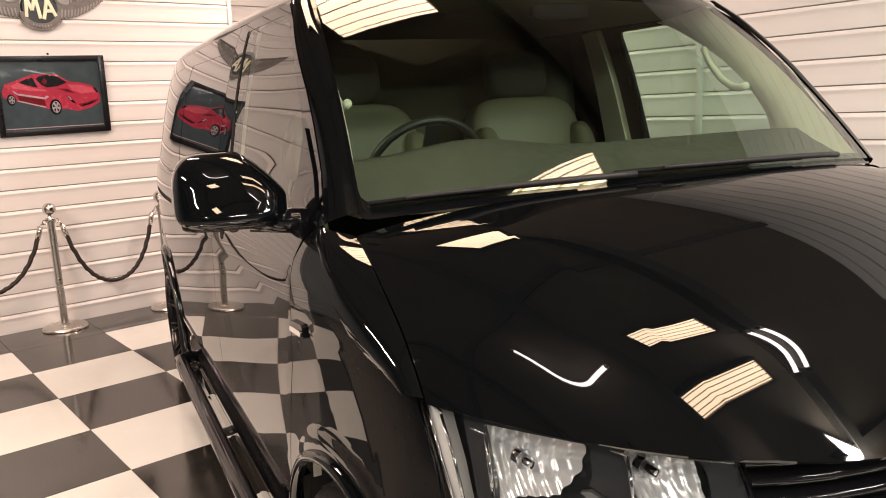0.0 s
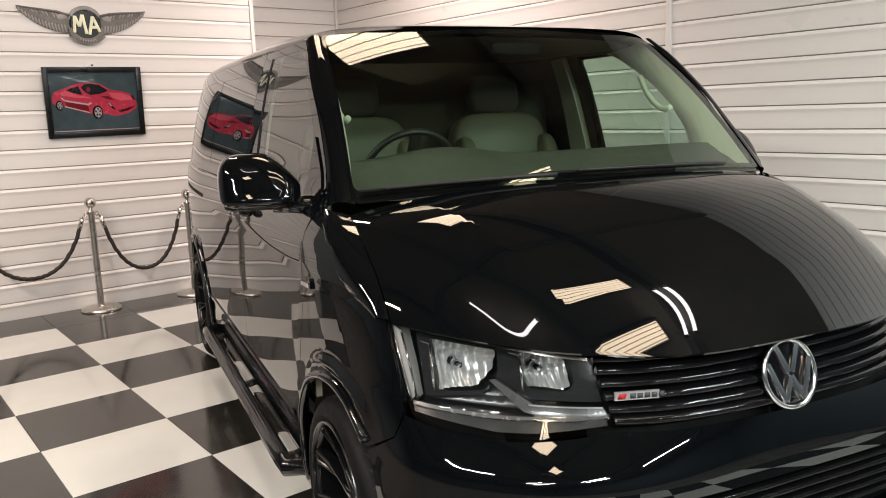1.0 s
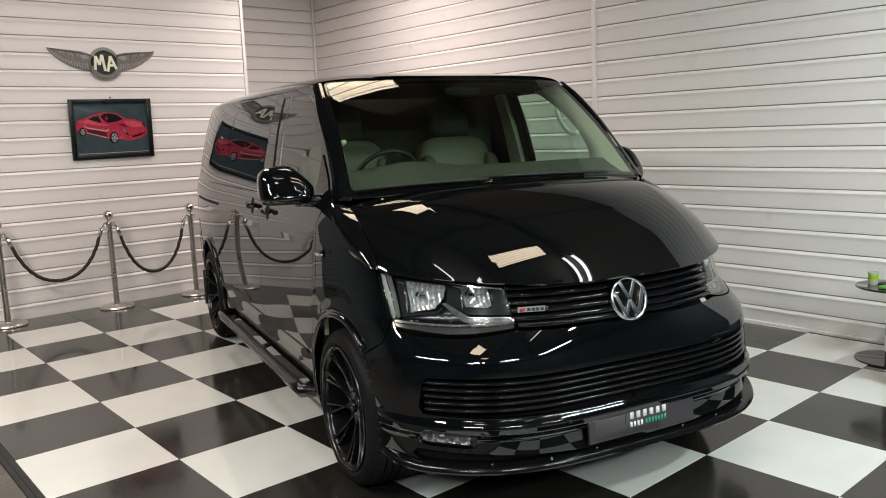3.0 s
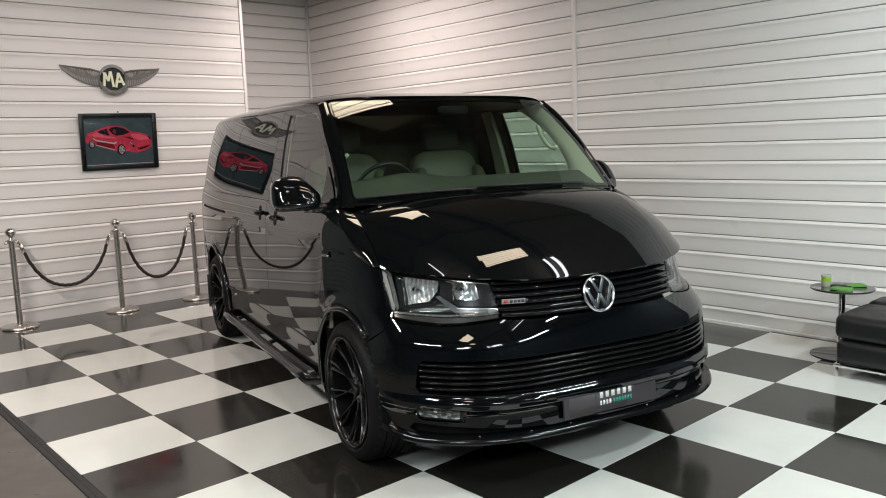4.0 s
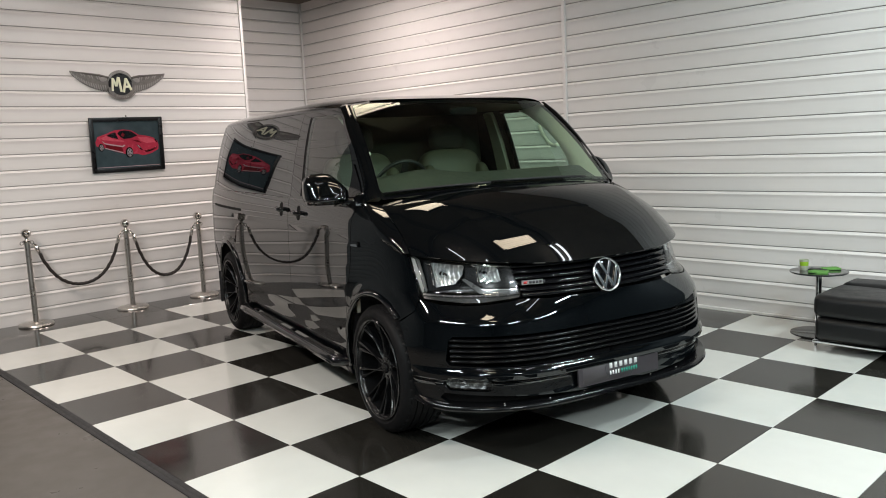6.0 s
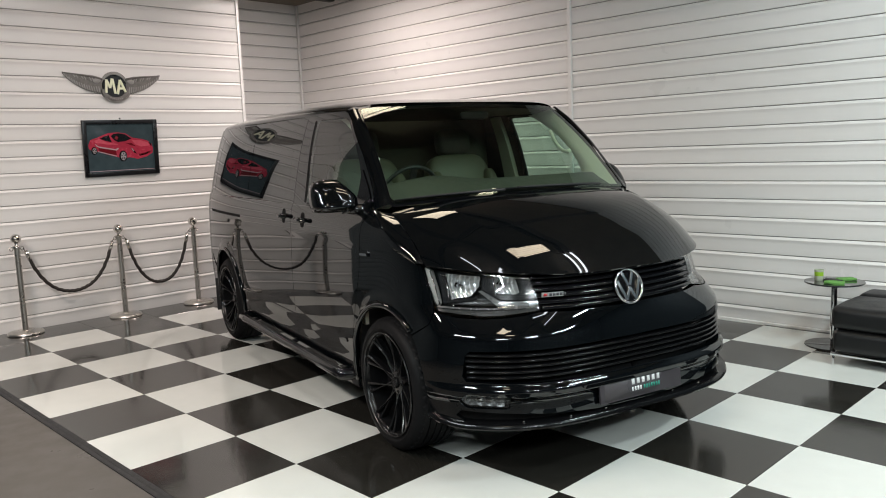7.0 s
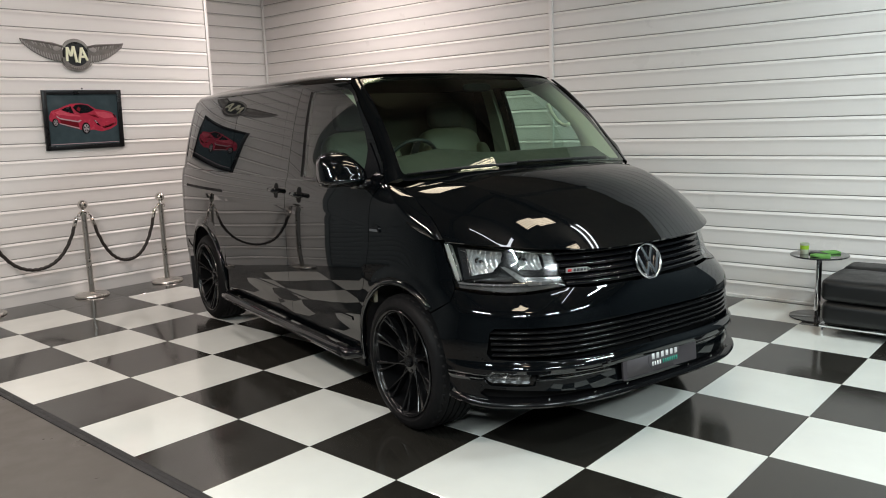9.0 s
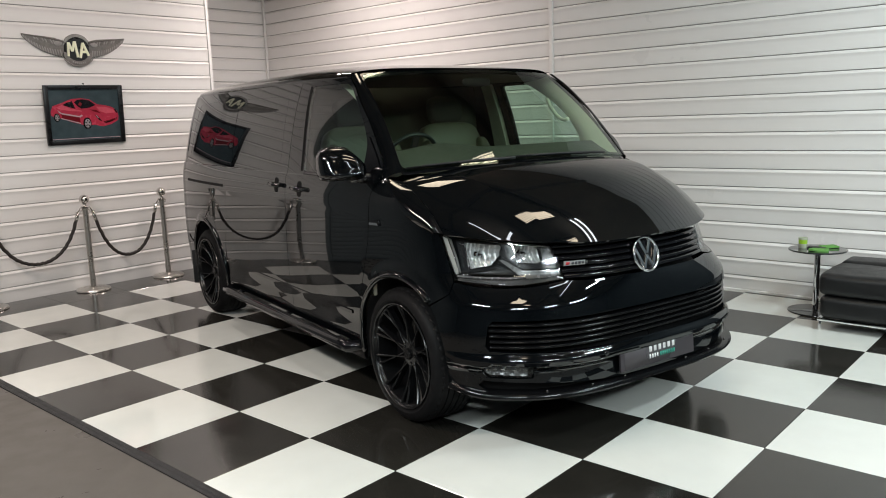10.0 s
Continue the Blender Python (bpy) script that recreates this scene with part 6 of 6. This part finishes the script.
def rope_post(m):
    post = thing("rope_post", m, "polished steel rope post with a ball top and round base", "rope post", group="rope posts")
    part("base", lathe([(0, 0), (0.152, 0), (0.155, 0.006), (0.153, 0.014), (0.148, 0.021), (0.09, 0.025), (0.045, 0.028), (0.030, 0.036), (0.0, 0.05)], 48), BRUSHED, post)
    part("pole", lathe([(0.0, 0.04), (0.0255, 0.04), (0.0255, 0.80), (0.0, 0.80)], 24), BRUSHED, post)
    part("collar", lathe([(0.0, 0.792), (0.034, 0.792), (0.037, 0.797), (0.037, 0.806), (0.034, 0.811), (0.020, 0.814), (0.016, 0.824), (0.016, 0.835), (0, 0.836)], 24), STEEL, post)
    part("ball", lathe([(0.045 * math.sin(a), 0.875 - 0.045 * math.cos(a)) for a in np.linspace(0, math.pi, 13)], 24), STEEL, post)
    for s in (-1, 1):
        part("eyelet", tube([(0, s * (0.045 + 0.014 * math.cos(a)), 0.785 + 0.016 * math.sin(a)) for a in np.linspace(0, 2 * math.pi, 13)[:-1]], 0.004, 6, closed=True), STEEL, post)
    return post


POSTS = [0.68, 1.605, 2.39]
first = rope_post(pose(POST_X, POSTS[0], 0, 0, 0, 0))
for y in POSTS[1:]:
    copy_thing(first, pose(POST_X, y, 0, 0, 0, 8 * y))


def rope(y0, y1, sag):
    span = y1 - y0
    ob = thing("rope", pose(POST_X, y0, 0.77), "twisted black barrier rope with steel end caps", "rope", group="barrier ropes")
    n = 170
    pts = []
    for k in range(n + 1):
        t = k / n
        a = 2.6
        pts.append((0.0, 0.07 + (span - 0.14) * t, -0.01 - sag * (1 - (math.cosh(a * (2 * t - 1)) - 1) / (math.cosh(a) - 1))))
    part("cord", tube(pts, 0.0145, 9, lobes=3, twist=0.62), ROPE, ob)
    for i0, i1 in ((0, 6), (n, n - 6)):
        part("end_cap", tube([pts[i0], pts[i1]], 0.018, 10), STEEL, ob)
        q = Vector(pts[i0])
        e = Vector((0, 0.05 if i0 == 0 else span - 0.05, 0.012))
        part("clip", tube([q, e], 0.006, 6), STEEL, ob)


rope(POSTS[0], POSTS[1], 0.43)
rope(POSTS[1], POSTS[2], 0.47)


# ---- side table and bench ----
TABLE = (3.00, 4.40)
table = thing("side_table", pose(*TABLE, 0), "small round smoked-glass side table on a chrome stem", "side table")
part("tabletop", lathe([(0, 0.462), (0.196, 0.462), (0.200, 0.465), (0.200, 0.471), (0.196, 0.474), (0, 0.474)], 64), SMOKED, table, "smoked glass top")
part("stem", lathe([(0, 0.012), (0.022, 0.012), (0.022, 0.44), (0.05, 0.452), (0.05, 0.462), (0, 0.462)], 24), CHROME, table, "chrome stem")
part("base_plate", lathe([(0, 0), (0.188, 0), (0.190, 0.004), (0.188, 0.010), (0.03, 0.014), (0, 0.014)], 48), SMOKED, table, "dark round base plate")
cup = thing("candle", pose(TABLE[0] - 0.100, TABLE[1] - 0.02, 0.474), "small green candle in a glass on the side table", "candle")
part("glass_cup", lathe([(0, 0), (0.027, 0), (0.029, 0.003), (0.0305, 0.030), (0.0305, 0.034), (0.029, 0.034)], 24), CUP_GLASS, cup)
part("wax", lathe([(0.0, 0.031), (0.030, 0.031), (0.0310, 0.050), (0.0310, 0.064), (0.029, 0.066), (0.027, 0.062), (0, 0.061)], 24), GREEN_CUP, cup)
part("cup_rim", lathe([(0.0300, 0.063), (0.0318, 0.064), (0.0322, 0.078), (0.0310, 0.079), (0.0300, 0.064)], 24), CUP_GLASS, cup)
for k, (dx, dy, turn, m) in enumerate(((0.035, -0.105, 12, GREEN_CLOTH), (0.055, 0.075, 40, GREEN_CLOTH), (-0.01, 0.01, 5, BLACK_COASTER))):
    if k < 2:
        napkin = moved(rounded_slab(0.135, 0.075, 0.018, 0.35, 24, 10), pose(0, 0, 0.009))
        for v in napkin.verts:
            v.co.z = max(0.0, v.co.z + 0.006 * noise.noise((v.co.x * 30 + k * 5, v.co.y * 30, 0.5)))
        ob = part("napkin", napkin, m, None, "")
        ob.matrix_world = pose(TABLE[0] + dx, TABLE[1] + dy, 0.474, 0, 0, turn)
        tagged(ob, "folded bright green napkin lying on the side table", "napkin", group="green napkins")
    else:
        ob = part("coaster", boxed(-0.06, 0.06, -0.035, 0.035, 0, 0.012, bevel=0.003), m)
        ob.matrix_world = pose(TABLE[0] + dx, TABLE[1] + dy, 0.474, 0, 0, turn)
        tagged(ob, "flat black coaster between the napkins on the table", "coaster")

BX0, BX1, BY0, BY1 = 3.155, 5.05, 3.87, 4.66
bench = thing("bench", pose(BX0, BY0, 0), "black leather daybed bench with two cushions on chrome legs", "bench")
bw, bd = BX1 - BX0, BY1 - BY0


def cushion(z0, z1, y0, y1, inset, seed):
    bm = boxed(inset, bw - inset, y0, y1, z0, z1, bevel=0.058, segments=7)
    bmesh.ops.subdivide_edges(bm, edges=[e for e in bm.edges if e.calc_length() > 0.2], cuts=10, use_grid_fill=True)
    for v in bm.verts:
        v.co += 0.008 * noise.noise_vector((v.co.x * 4 + seed, v.co.y * 4, v.co.z * 5)) + 0.003 * noise.noise_vector((v.co.x * 13 + seed, v.co.y * 13, v.co.z * 9))
        v.co.z += 0.008 * math.sin(math.pi * min(1, max(0, (v.co.y - y0) / (y1 - y0)))) if v.co.z > (z0 + z1) / 2 else 0
    return bm


part("cushion", cushion(0.243, 0.398, 0.0, bd * 0.62, 0.0, 0), LEATHER, bench)
part("cushion", cushion(0.243, 0.402, bd * 0.625, bd, 0.004, 3), LEATHER, bench)
part("cushion", cushion(0.085, 0.243, 0.004, bd, 0.006, 7), LEATHER, bench)
bm = bmesh.new()
for y0 in (0.015, bd - 0.04):
    box(bm, 0.0, bw, y0, y0 + 0.025, 0.066, 0.085, bevel=0.004)
for x0 in (0.0, bw - 0.025):
    box(bm, x0, x0 + 0.025, 0.04, bd - 0.04, 0.0625, 0.0845)
part("bench_frame", bm, CHROME, bench, "chrome frame")
for x0 in (0.012, bw - 0.03):
    for y0 in (0.02, bd - 0.04):
        part("leg", boxed(x0, x0 + 0.014, y0, y0 + 0.014, 0.0, 0.062, bevel=0.003), CHROME, bench)


# ---- cladding boards of the walls ----
for length, m in ((0.44 + 4.0, pose(0.44, NORTH + BACK, -0.009, 0, 0, 180)), (CLAD_END - 0.482, pose(CLAD_END, NORTH + BACK, -0.009, 0, 0, 180))):
    clad(wall_north, "north_board", length, m, CEILING)
clad(wall_west, "west_board", 3.165 - 0.36, pose(WEST - BACK, 3.165, -0.010, 0, 0, -90), CEILING, 0.1474)
clad(wall_recess, "recess_board", NORTH - 3.19, pose(-4.0 - BACK, NORTH, -0.009, 0, 0, -90), CEILING)
